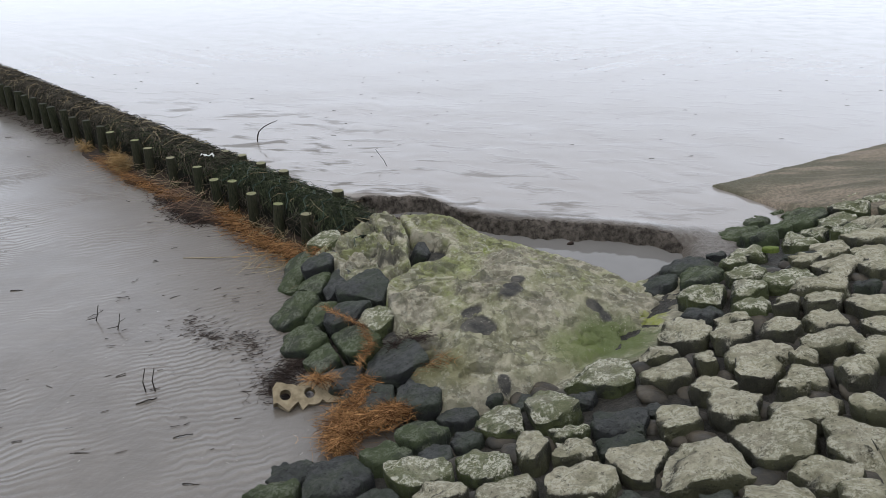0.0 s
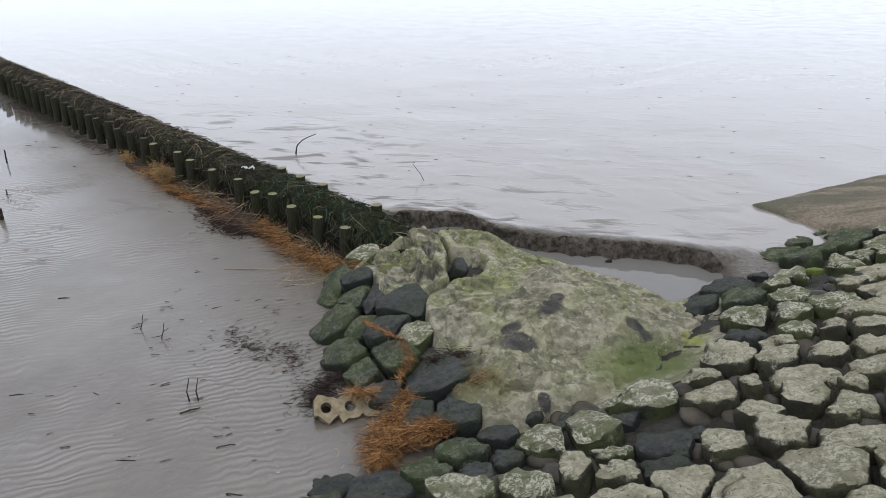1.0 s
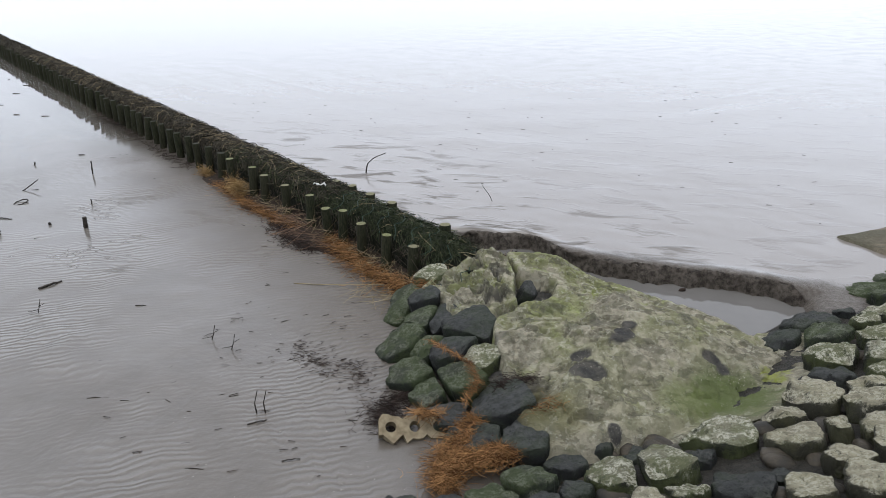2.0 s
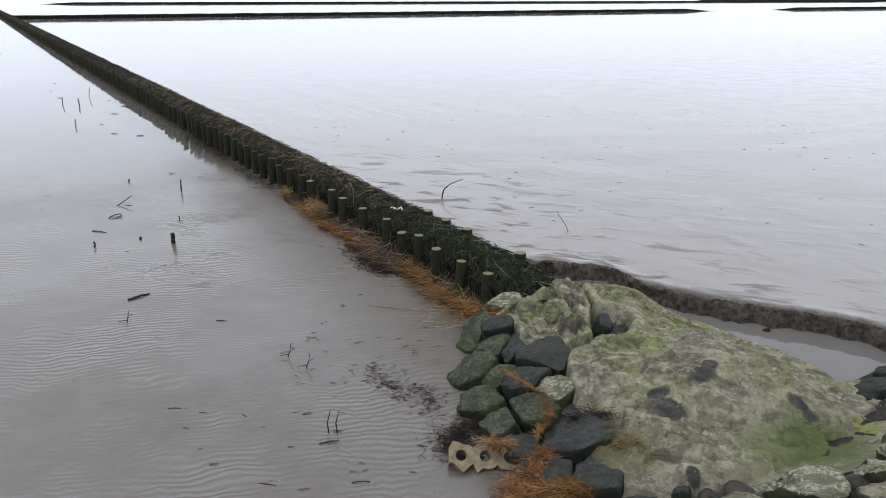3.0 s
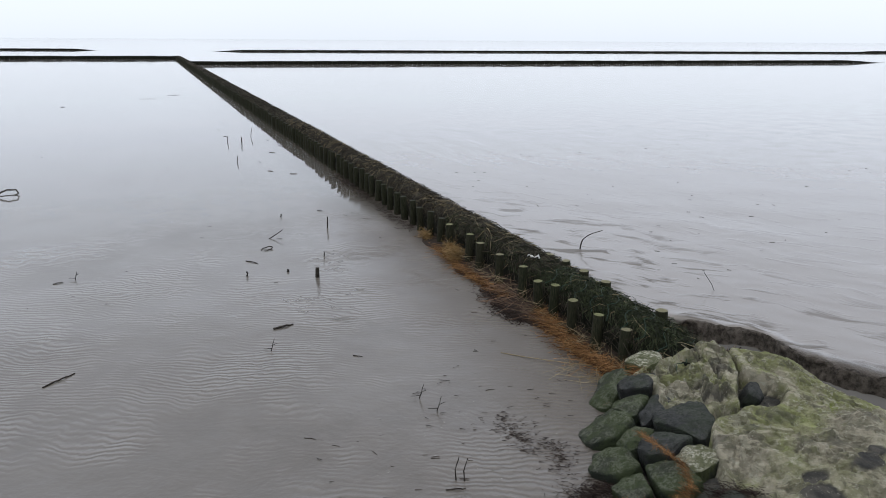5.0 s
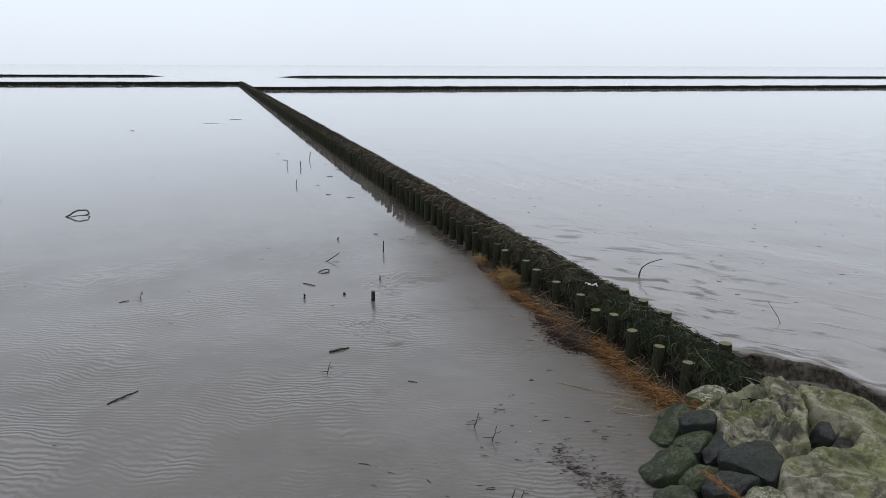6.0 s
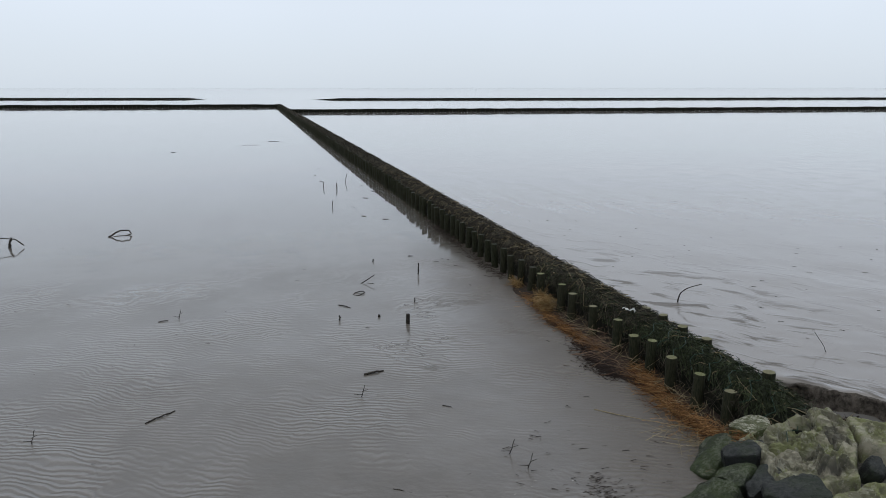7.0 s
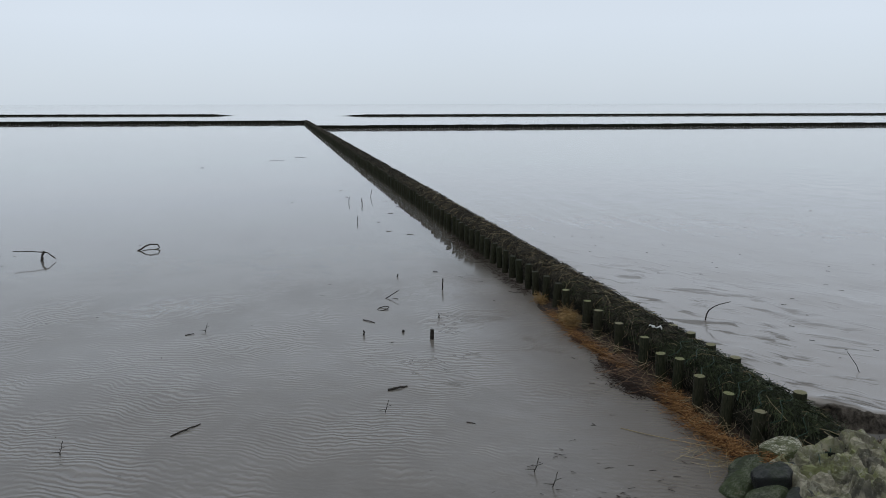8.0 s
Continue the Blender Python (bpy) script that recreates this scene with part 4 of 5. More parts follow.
def build_main_groyne():
    rng = random.Random(11)
    groyne = holder("brushwood_groyne", "long low groyne of dark posts packed with green-brown brushwood", "groyne", (0, 0, 0))
    core = part("brush_core", brush_core("brush_core", GROYNE_LEN, -0.75, 0.66, 0.13, LOW, rng, 260), groyne)
    if core.data.polygons[4].normal.z < 0:
        core.data.flip_normals()
    # front row: the first ten stand as they stand, the rest at the usual spacing
    front = [0.10, 0.46, 0.91, 1.34, 1.63, 2.08, 2.68, 3.33, 3.68, 4.38]
    u = front[-1]
    while u < GROYNE_LEN - 1:
        u += rng.uniform(0.36, 0.46) if u < 60 else 0.5
        front.append(u)
    spots = []
    for i, u in enumerate(front):
        x, y = plan(u, 0.08 if i == 0 else rng.uniform(-0.02, 0.02))
        spots.append((x, y, LOW + (-0.04 if i == 0 else rng.uniform(-0.025, 0.025)), rng.uniform(-3, 3), rng.uniform(-3, 3), u < 4.6))
    add_posts(groyne, spots[:280], rng)
    back = [0.26, 1.29, 1.68, 2.07]
    u = back[-1]
    while u < 14:
        u += rng.uniform(0.4, 0.5)
        back.append(u)
    spots = []
    for u in back:
        x, y = plan(u, 0.63 + rng.uniform(-0.02, 0.02))
        spots.append((x, y, LOW + (0.03 if u < 2.2 else -0.03) + rng.uniform(-0.03, 0.01), rng.uniform(-3, 3), rng.uniform(-3, 3), u < 3))
    add_posts(groyne, spots, rng)

    # brushwood: bundles laid mostly along and slantwise over the crown
    def crown_z(u, n):
        f = max(0.02, min(0.98, (n - 0.10) / 0.56))
        return (0.135 * (0.25 + 0.75 * sm(-0.8, 0.2, u))) * math.sin(math.pi * f) ** 0.22 + LOW * (1 - f) * (1 - math.sin(math.pi * f) ** 0.22)

    def lay(strands, u0, u1, count, length, r, spread, lift, slant):
        for _ in range(count):
            u = u0 + (u1 - u0) * rng.random()
            n = rng.uniform(0.13, 0.66)
            ln, a = length * rng.uniform(0.5, 1.3), slant + rng.gauss(0, spread)
            pts, bend = [], rng.uniform(-0.5, 0.5)
            for k in range(4):
                t = (k / 3 - 0.5) * ln
                uu, nn = u + t * math.cos(a + bend * t), n + t * math.sin(a + bend * t)
                cl = max(0.08 + 0.08 * rng.random(), min(0.76, nn))
                z = crown_z(uu, max(0.05, min(0.63, nn))) + lift * rng.random() - 0.2 * max(0, nn - 0.68)
                x, y = plan(uu, cl)
                pts.append((x, y, z + rng.uniform(-0.006, 0.012)))
            strands.rod(pts, r * rng.uniform(0.6, 1.3), r * 0.5, 3)

    near_brush = Strands()
    lay(near_brush, -0.30, 5.0, 3700, 0.34, 0.0038, 0.55, 0.045, 0.5)
    tagged(part("brushwood", near_brush.mesh("brushwood", GREEN), groyne, "dense wet green twigs"), kind="stuff")
    mid_brush = Strands()
    lay(mid_brush, 2.0, 16.0, 5200, 0.36, 0.0045, 0.8, 0.06, 0.4)
    tagged(part("brushwood", mid_brush.mesh("brushwood", TWIG), groyne, "tangled brown twigs"), kind="stuff")
    pale = Strands()
    lay(pale, 3.0, 20.0, 520, 0.36, 0.0034, 1.2, 0.08, 0.6)
    lay(pale, -0.5, 3.0, 60, 0.35, 0.0035, 0.9, 0.05, 0.6)
    tagged(part("reed_litter", pale.mesh("reed_litter", DRY), groyne, "bleached broken reeds"), kind="stuff")
    far_brush = Strands()
    lay(far_brush, 15.0, 45.0, 3600, 0.5, 0.008, 0.8, 0.07, 0.3)
    lay(far_brush, 45.0, GROYNE_LEN, 2600, 0.9, 0.016, 0.7, 0.08, 0.2)
    tagged(part("brushwood", far_brush.mesh("brushwood", TWIG), groyne, "dark brushwood"), kind="stuff")
    # loose ends that hang through the posts
    side = Strands()
    for _ in range(600):
        u = -0.1 + 9.0 * rng.random() ** 1.3
        n, a = rng.uniform(0.04, 0.14), rng.gauss(0, 0.9)
        z, ln, dip = rng.uniform(-0.2, 0.1), rng.uniform(0.08, 0.32), rng.gauss(0, 0.7)
        pts = []
        for k in range(3):
            t = (k / 2 - 0.5) * ln
            x, y = plan(u + t * math.cos(a), n + 0.4 * t * math.sin(a))
            pts.append((x, y, max(LOW, z + t * dip)))
        side.rod(pts, 0.003, 0.002, 3)
    tagged(part("brushwood", side.mesh("brushwood", TWIG), groyne, "twig ends between the posts"), kind="stuff")
    return groyne


build_main_groyne()


def far_groyne(a, b, top, base, taper_a=False, taper_b=False):
    """A groyne seen far off: packed brushwood with its rows of posts."""
    rng = random.Random(int(abs(a[0]) * 7))
    A, B = Vector(a), Vector(b)
    ln = (B - A).length
    d = (B - A) / ln
    s = Vector((-d.y, d.x))
    steps = max(30, int(ln / 1.2))
    verts, faces = [], []
    for i in range(steps + 1):
        t = i / steps
        p = A + d * (ln * t)
        h = top + rng.uniform(-0.03, 0.03)
        if taper_a:
            h = base + (h - base) * sm(-0.3, 8.0, ln * t)
        if taper_b:
            h = base + (h - base) * sm(-0.3, 8.0, ln * (1 - t))
        for off, z in ((-0.36, base - 0.1), (-0.32, base + (h - base) * 0.85), (0.0, h), (0.32, base + (h - base) * 0.85), (0.36, base - 0.1)):
            verts.append((p.x + s.x * off, p.y + s.y * off, z))
    for i in range(steps):
        for j in range(4):
            faces.append((i * 5 + j, i * 5 + j + 1, (i + 1) * 5 + j + 1, (i + 1) * 5 + j))
    ob = holder("brushwood_groyne", "dark brushwood groyne far out on the flat", "groyne", (A.x, A.y, 0), "groynes on the flat")
    body = part("brush_core", mesh_of("brush_core", [(x - A.x, y - A.y, z) for x, y, z in verts], faces, BRUSH_BLACK, False), ob)
    rods = Strands()
    for k in range(int(ln / 0.6)):
        t = k * 0.6 + rng.uniform(-0.1, 0.1)
        if (taper_a and t < 6) or (taper_b and t > ln - 6):
            continue
        for side in (-0.40, 0.40):
            x, y = d.x * t + s.x * side, d.y * t + s.y * side
            rods.rod([(x, y, base - 0.1), (x, y, top + rng.uniform(-0.06, 0.02))], 0.06, 0.06, 5)
    tagged(part("palisade", rods.mesh("palisade", POST), ob), kind="stuff")
    return ob


far_groyne((-72.6, 57.1), (-5.5, 134.5), 0.19, -0.2, False, True)
far_groyne((3.0, 146.8), (60.0, 213.0), 0.19, -0.2, True, False)
far_groyne((-95.5, 73.3), (-190.0, -30.0), 0.19, LOW)
far_groyne((-168.6, 108.4), (-330.0, -43.0), 0.19, LOW, True, False)
far_groyne((-143.3, 119.8), (40.0, 306.0), 0.19, -0.2, True, False)
far_groyne((-20.0, 262.0), (120.0, 400.0), 0.3, -0.2, True, False)


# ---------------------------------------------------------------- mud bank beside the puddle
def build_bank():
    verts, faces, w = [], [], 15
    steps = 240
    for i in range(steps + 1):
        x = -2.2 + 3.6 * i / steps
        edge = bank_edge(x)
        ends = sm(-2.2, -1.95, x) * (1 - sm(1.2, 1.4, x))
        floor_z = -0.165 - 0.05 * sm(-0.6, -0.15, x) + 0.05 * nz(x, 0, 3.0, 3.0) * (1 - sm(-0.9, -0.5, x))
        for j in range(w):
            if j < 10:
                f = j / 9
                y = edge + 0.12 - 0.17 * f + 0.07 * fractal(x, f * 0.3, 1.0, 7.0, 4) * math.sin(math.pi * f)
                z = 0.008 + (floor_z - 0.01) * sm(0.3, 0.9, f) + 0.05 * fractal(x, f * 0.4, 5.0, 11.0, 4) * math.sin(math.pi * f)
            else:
                # floor rows in dark bank colour, painting the bank's reflection into the hollow
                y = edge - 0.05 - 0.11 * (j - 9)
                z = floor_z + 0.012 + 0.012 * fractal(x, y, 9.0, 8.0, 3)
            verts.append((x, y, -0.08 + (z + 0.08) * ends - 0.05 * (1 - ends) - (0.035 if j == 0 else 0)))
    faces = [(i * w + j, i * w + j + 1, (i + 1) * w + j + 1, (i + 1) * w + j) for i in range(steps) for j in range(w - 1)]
    ob = part("mud_bank", mesh_of("mud_bank", verts, faces, BANK_MUD_REFLECTED))
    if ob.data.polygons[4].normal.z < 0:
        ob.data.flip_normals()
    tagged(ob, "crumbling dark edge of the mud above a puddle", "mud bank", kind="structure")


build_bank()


# ---------------------------------------------------------------- straw and wrack
def heap(name, label, category, outline_pts, count, length, r, material, lift, seed, flat=0.25, along_dir=None):
    """A loose heap of strands round a line of places (x, y, z, reach)."""
    rng = random.Random(seed)
    st = Strands()
    k = len(outline_pts)
    for _ in range(count):
        t = rng.random() * (k - 1)
        i = min(int(t), k - 2)
        a, b, f = outline_pts[i], outline_pts[i + 1], t - int(t)
        cx, cy, cz, reach = (a[q] + (b[q] - a[q]) * f for q in range(4))
        rr, th = reach * abs(rng.gauss(0, 0.5)), rng.uniform(0, 6.283)
        x, y = cx + rr * math.cos(th), cy + rr * math.sin(th)
        z = cz + lift * rng.random() * max(0.0, 1 - (rr / (reach * 1.2)) ** 2)
        turn = rng.uniform(0, 3.1416) if along_dir is None else along_dir + rng.gauss(0, 0.5)
        ln, pitch, bend = length * rng.uniform(0.4, 1.4), rng.gauss(0, flat), rng.gauss(0, 0.9)
        pts = []
        for q in range(4):
            s = (q / 3 - 0.5) * ln
            aa = turn + bend * s / length * 0.6
            pts.append((x + s * math.cos(aa), y + s * math.sin(aa), max(cz - 0.015, z + s * pitch)))
        st.rod(pts, r * rng.uniform(0.6, 1.3), r * 0.6, 3)
    ob = part(name, st.mesh(name, material))
    return tagged(ob, label, category, kind="stuff")


def wrack_bed():
    """Dark rotted wrack banked against the foot of the posts."""
    verts, w, steps = [], 12, 150
    for i in range(steps + 1):
        u = -0.75 + 6.6 * i / steps
        ends = sm(-0.75, -0.4, u) * (1 - sm(4.6, 5.85, u))
        wide = (0.16 + 0.16 * (0.5 + nz(u, 0, 4.0, 1.3)) + 0.10 * math.exp(-((u - 2.1) / 0.5) ** 2)) * (0.15 + 0.85 * ends)
        for j in range(w):
            f = j / (w - 1)
            n = 0.14 - (0.14 + wide + 0.04 * nz(u, f, 2.0, 6.0)) * f
            x, y = plan(u, n)
            verts.append((x, y, LOW - 0.012 + (0.085 * (1 - f) ** 0.8 + 0.022 * fractal(u, n, 1.0, 11.0, 3) * math.sin(math.pi * min(1, f + 0.2))) * ends - (0.02 if j == w - 1 else 0)))
    faces = [(i * w + j, i * w + j + 1, (i + 1) * w + j + 1, (i + 1) * w + j) for i in range(steps) for j in range(w - 1)]
    ob = part("wrack_bed", mesh_of("wrack_bed", verts, faces, WRACK_SOIL))
    if ob.data.polygons[4].normal.z < 0:
        ob.data.flip_normals()
    tagged(ob, "dark rotted wrack banked against the posts", "wrack", kind="stuff")


wrack_bed()


def gp(u, n, z, reach):
    return (*plan(u, n), z, reach)


heap("straw", "orange straw heaped along the foot of the posts", "straw", [gp(-0.5, -0.10, -0.22, 0.12), gp(-0.1, -0.15, -0.23, 0.18), gp(0.5, -0.20, -0.24, 0.24), gp(1.1, -0.12, -0.24, 0.18), gp(1.5, -0.04, -0.24, 0.12)], 2000, 0.20, 0.0019, STRAW, 0.12, 31, 0.22)
heap("straw", "pale broken stalks standing between the posts", "straw", [gp(-0.3, -0.05, -0.2, 0.14), gp(0.6, -0.1, -0.22, 0.2), gp(1.8, -0.06, -0.2, 0.16), gp(2.9, -0.05, -0.2, 0.16), gp(4.6, -0.05, -0.18, 0.16)], 190, 0.24, 0.0022, DRY, 0.16, 47, 0.5)
heap("straw", "thin orange straw on dark mud beside the posts", "straw", [gp(2.2, -0.12, -0.24, 0.10), gp(2.9, -0.20, -0.24, 0.14), gp(3.5, -0.22, -0.24, 0.15), gp(4.6, -0.18, -0.24, 0.16)], 1000, 0.18, 0.0017, STRAW, 0.07, 32, 0.25)
heap("straw", "thin dark stalks washed against the distant posts", "stalks", [gp(5.6, -0.14, -0.24, 0.13), gp(7.2, -0.18, -0.24, 0.16), gp(9.0, -0.14, -0.24, 0.13), gp(11.0, -0.14, -0.24, 0.12)], 330, 0.24, 0.003, WRACK, 0.07, 51, 0.25)
heap("straw", "tuft of yellow reed caught between two posts", "straw", [gp(3.75, -0.12, -0.2, 0.13), gp(4.15, -0.12, -0.19, 0.13)], 420, 0.20, 0.0022, GOLD, 0.16, 33, 0.5)
heap("straw", "tuft of straw caught behind a post", "straw", [gp(5.0, -0.1, -0.22, 0.1), gp(5.3, -0.1, -0.22, 0.1)], 150, 0.16, 0.0022, GOLD, 0.1, 34, 0.5)
heap("straw", "orange straw heap lying between stones and mud", "straw", [(-1.17, 3.42, -0.22, 0.10), (-1.2, 3.62, -0.20, 0.16), (-1.14, 3.8, -0.18, 0.17), (-1.12, 4.02, -0.14, 0.10)], 2600, 0.15, 0.0015, STRAW, 0.07, 35, 0.2)
heap("straw", "orange straw washed along the foot of the dike stones", "straw", [(-1.15, 3.66, -0.19, 0.14), (-0.98, 3.70, -0.15, 0.15), (-0.84, 3.74, -0.12, 0.09)], 1500, 0.14, 0.0015, STRAW, 0.05, 36, 0.2)
heap("straw", "strand of straw lying across dark stones", "straw", [(-1.66, 4.75, 0.02, 0.015), (-1.47, 4.60, 0.04, 0.02), (-1.27, 4.46, 0.05, 0.03), (-1.16, 4.28, 0.02, 0.035), (-1.22, 4.1, -0.06, 0.02)], 340, 0.10, 0.0012, STRAW, 0.02, 36, 0.25, -0.75)
heap("straw", "straw washed into the joints of the mound", "straw", [(-2.1, 6.05, -0.05, 0.12), (-2.02, 5.8, 0.0, 0.12), (-1.9, 5.6, 0.0, 0.08)], 260, 0.14, 0.0017, STRAW, 0.05, 37)
heap("straw", "few straws lying over a perforated brick", "straw", [(-1.52, 3.96, -0.11, 0.05), (-1.36, 4.0, -0.11, 0.07)], 150, 0.16, 0.0018, STRAW, 0.05, 39)
heap("straw", "few dry stalks on the mound's mortar", "straw", [(-0.75, 4.05, -0.03, 0.14), (-0.62, 4.2, 0.02, 0.12)], 45, 0.10, 0.002, STRAW, 0.02, 38)
heap("dark_wrack", "black rotted wrack at the foot of the posts", "wrack", [gp(1.5, -0.3, -0.25, 0.16), gp(2.0, -0.3, -0.25, 0.25), gp(2.7, -0.22, -0.25, 0.16)], 1500, 0.06, 0.004, WRACK, 0.012, 41)
heap("dark_wrack", "black wrack and rootlets beside dark stones", "wrack", [(-1.6, 4.45, -0.25, 0.14), (-1.78, 4.3, -0.25, 0.24), (-1.82, 4.05, -0.25, 0.2), (-1.62, 3.98, -0.25, 0.16)], 1500, 0.07, 0.0022, WRACK, 0.025, 42)
heap("dark_wrack", "scattered black crumbs and chips on the mud", "wrack", [(-2.85, 4.85, -0.25, 0.25), (-2.55, 4.6, -0.25, 0.28), (-2.25, 4.65, -0.25, 0.22), (-2.05, 4.4, -0.25, 0.2)], 420, 0.035, 0.0026, WRACK, 0.004, 43, 0.05, 0.6)
heap("dark_wrack", "dark rootlets hanging at the end of the groyne", "wrack", [(-2.2, 5.95, -0.22, 0.08), (-2.35, 6.05, -0.24, 0.10)], 260, 0.12, 0.003, WRACK, 0.05, 44)
heap("dark_wrack", "dark wrack between brushwood and mound", "wrack", [gp(-0.40, 0.45, 0.02, 0.12), gp(-0.62, 0.85, -0.02, 0.15), (-1.4, 6.82, -0.08, 0.12)], 700, 0.12, 0.004, WRACK, 0.05, 45)
STALK = strand_material("reddish_stalks", (0.07, 0.042, 0.028), (0.30, 0.20, 0.135))
heap("stalks", "long thin reddish stalks leaning against the posts", "stalks", [gp(1.2, -0.24, -0.2, 0.10), gp(1.9, -0.26, -0.2, 0.15), gp(2.6, -0.16, -0.18, 0.12)], 70, 0.5, 0.0024, STALK, 0.16, 61, 0.3)
heap("stalks", "pale dead stalks fanned over mud beside the mound", "stalks", [gp(-0.55, -0.35, -0.22, 0.10), gp(-0.2, -0.4, -0.22, 0.14), gp(0.2, -0.45, -0.23, 0.12)], 38, 0.42, 0.0022, DRY, 0.06, 62, 0.15)
heap("dark_wrack", "dark rotted wrack caught on the mound's toe", "wrack", [(-1.05, 4.34, -0.035, 0.10), (-0.93, 4.42, -0.01, 0.13), (-0.80, 4.44, 0.02, 0.08)], 420, 0.04, 0.0025, WRACK, 0.012, 63, 0.1)
heap("straw", "brown reed stalks between brushwood and mound", "straw", [gp(-0.35, 0.3, 0.02, 0.14), gp(-0.6, 0.8, 0.0, 0.14)], 120, 0.2, 0.003, DRY, 0.05, 46)


# ---------------------------------------------------------------- sticks in the mud
def stick(label, limbs, category="stick", name="stick", group="", material=BARK):
    """A stick or branch: limbs are (points, thickness at foot, at tip)."""
    st = Strands()
    x0, y0, z0 = limbs[0][0][0]
    for pts, r0, r1 in limbs:
        fine = []
        for a, b in zip(pts, pts[1:]):
            for q in range(3):
                f = q / 3
                fine.append(tuple(a[i] + (b[i] - a[i]) * f - (x0, y0, z0)[i] + (min(0.02, 1.6 * r0) * nz(a[0] * 7 + q, a[1] * 5, i * 3.0, 1.3) if q else 0) for i in range(3)))
        fine.append(tuple(pts[-1][i] - (x0, y0, z0)[i] for i in range(3)))
        st.rod(fine, r0, r1, 6)
    ob = part(name, st.mesh(name, material))
    ob.matrix_basis = Matrix.Translation((x0, y0, z0))
    return tagged(ob, label, category, group)


B = (-3.95, 9.17, -0.02)
stick("dark crooked branch standing in wet mud", [([B, (B[0] + 0.03, B[1], 0.13), (B[0] + 0.10, B[1] + 0.02, 0.20), (B[0] + 0.29, B[1] + 0.05, 0.29)], 0.011, 0.005)], "branch", "branch")
B = (-1.95, 8.38, -0.02)
stick("thin dark stalk leaning out of the mud", [([B, (B[0] - 0.07, B[1], 0.10), (B[0] - 0.15, B[1], 0.20)], 0.004, 0.003)])
L0 = LOW - 0.02
for x, y, h, r, dx, label in ((-6.64, 6.75, 0.15, 0.028, 0.005, "short black stake stump standing in shallow water"), (-8.26, 8.77, 0.21, 0.012, 0.01, "thin black stake standing in shallow water"), (-7.21, 7.52, 0.09, 0.009, 0.0, "small black peg standing in shallow water"), (-7.42, 6.25, 0.09, 0.013, 0.0, "small black peg standing in shallow water"), (-9.46, 8.89, 0.07, 0.014, 0.02, "low black stub in shallow water"), (-7.13, 6.71, 0.04, 0.014, 0.0, "low black stub in shallow water"), (-17.65, 14.85, 0.22, 0.012, 0.04, "dark reed stump in shallow water"), (-17.04, 14.87, 0.22, 0.015, -0.02, "dark reed stump in shallow water"), (-18.18, 16.25, 0.3, 0.010, 0.1, "dark bent reed in shallow water"), (-14.6, 12.5, 0.18, 0.012, 0.03, "dark reed stump in shallow water"), (-2.0, 5.1, 0.15, 0.006, -0.05, "thin dark twig stuck in the mud")):
    stick(label, [([(x, y, L0), (x + dx * 0.5, y, L0 + h * 0.5), (x + dx, y, L0 + h)], r, r * 0.85)], "stake", "stake")
B = (-15.3, 6.9, L0)
stick("bent withy forming a hoop over the water", [([B, (B[0] + 0.05, B[1] + 0.12, L0 + 0.08), (B[0] + 0.10, B[1] + 0.24, L0 + 0.14), (B[0] + 0.17, B[1] + 0.38, L0 + 0.13), (B[0] + 0.19, B[1] + 0.42, L0 + 0.05), (B[0] + 0.16, B[1] + 0.36, L0 + 0.025), (B[0] + 0.08, B[1] + 0.20, L0 + 0.02), B], 0.018, 0.010)], "branch", "branch")
B = (-15.74, 5.18, L0)
stick("broken dark branch with a bent limb in the water", [([B, (B[0], B[1], L0 + 0.1), (B[0] + 0.02, B[1] + 0.04, L0 + 0.22)], 0.03, 0.022), ([(B[0] - 0.28, B[1] - 0.42, L0 + 0.24), (B[0] - 0.1, B[1] - 0.15, L0 + 0.22), (B[0] + 0.05, B[1] + 0.1, L0 + 0.18), (B[0] + 0.14, B[1] + 0.2, L0 + 0.06)], 0.008, 0.012)], "branch", "branch")
B = (-8.6, 7.74, L0)
stick("forked twig rising from the water", [([B, (B[0] + 0.12, B[1] + 0.13, L0 + 0.10), (B[0] + 0.14, B[1] + 0.2, L0 + 0.14)], 0.008, 0.006), ([B, (B[0] + 0.2, B[1] + 0.12, L0 + 0.02)], 0.008, 0.006)], "twig", "twig")
B = (-8.15, 7.30, L0 + 0.02)
stick("small ring of bent twig on the water", [([(B[0] + 0.07 * math.cos(a), B[1] + 0.10 * math.sin(a), L0 + 0.03 + 0.012 * math.sin(a)) for a in (k * math.pi / 4 for k in range(9))], 0.007, 0.007)], "twig", "twig")
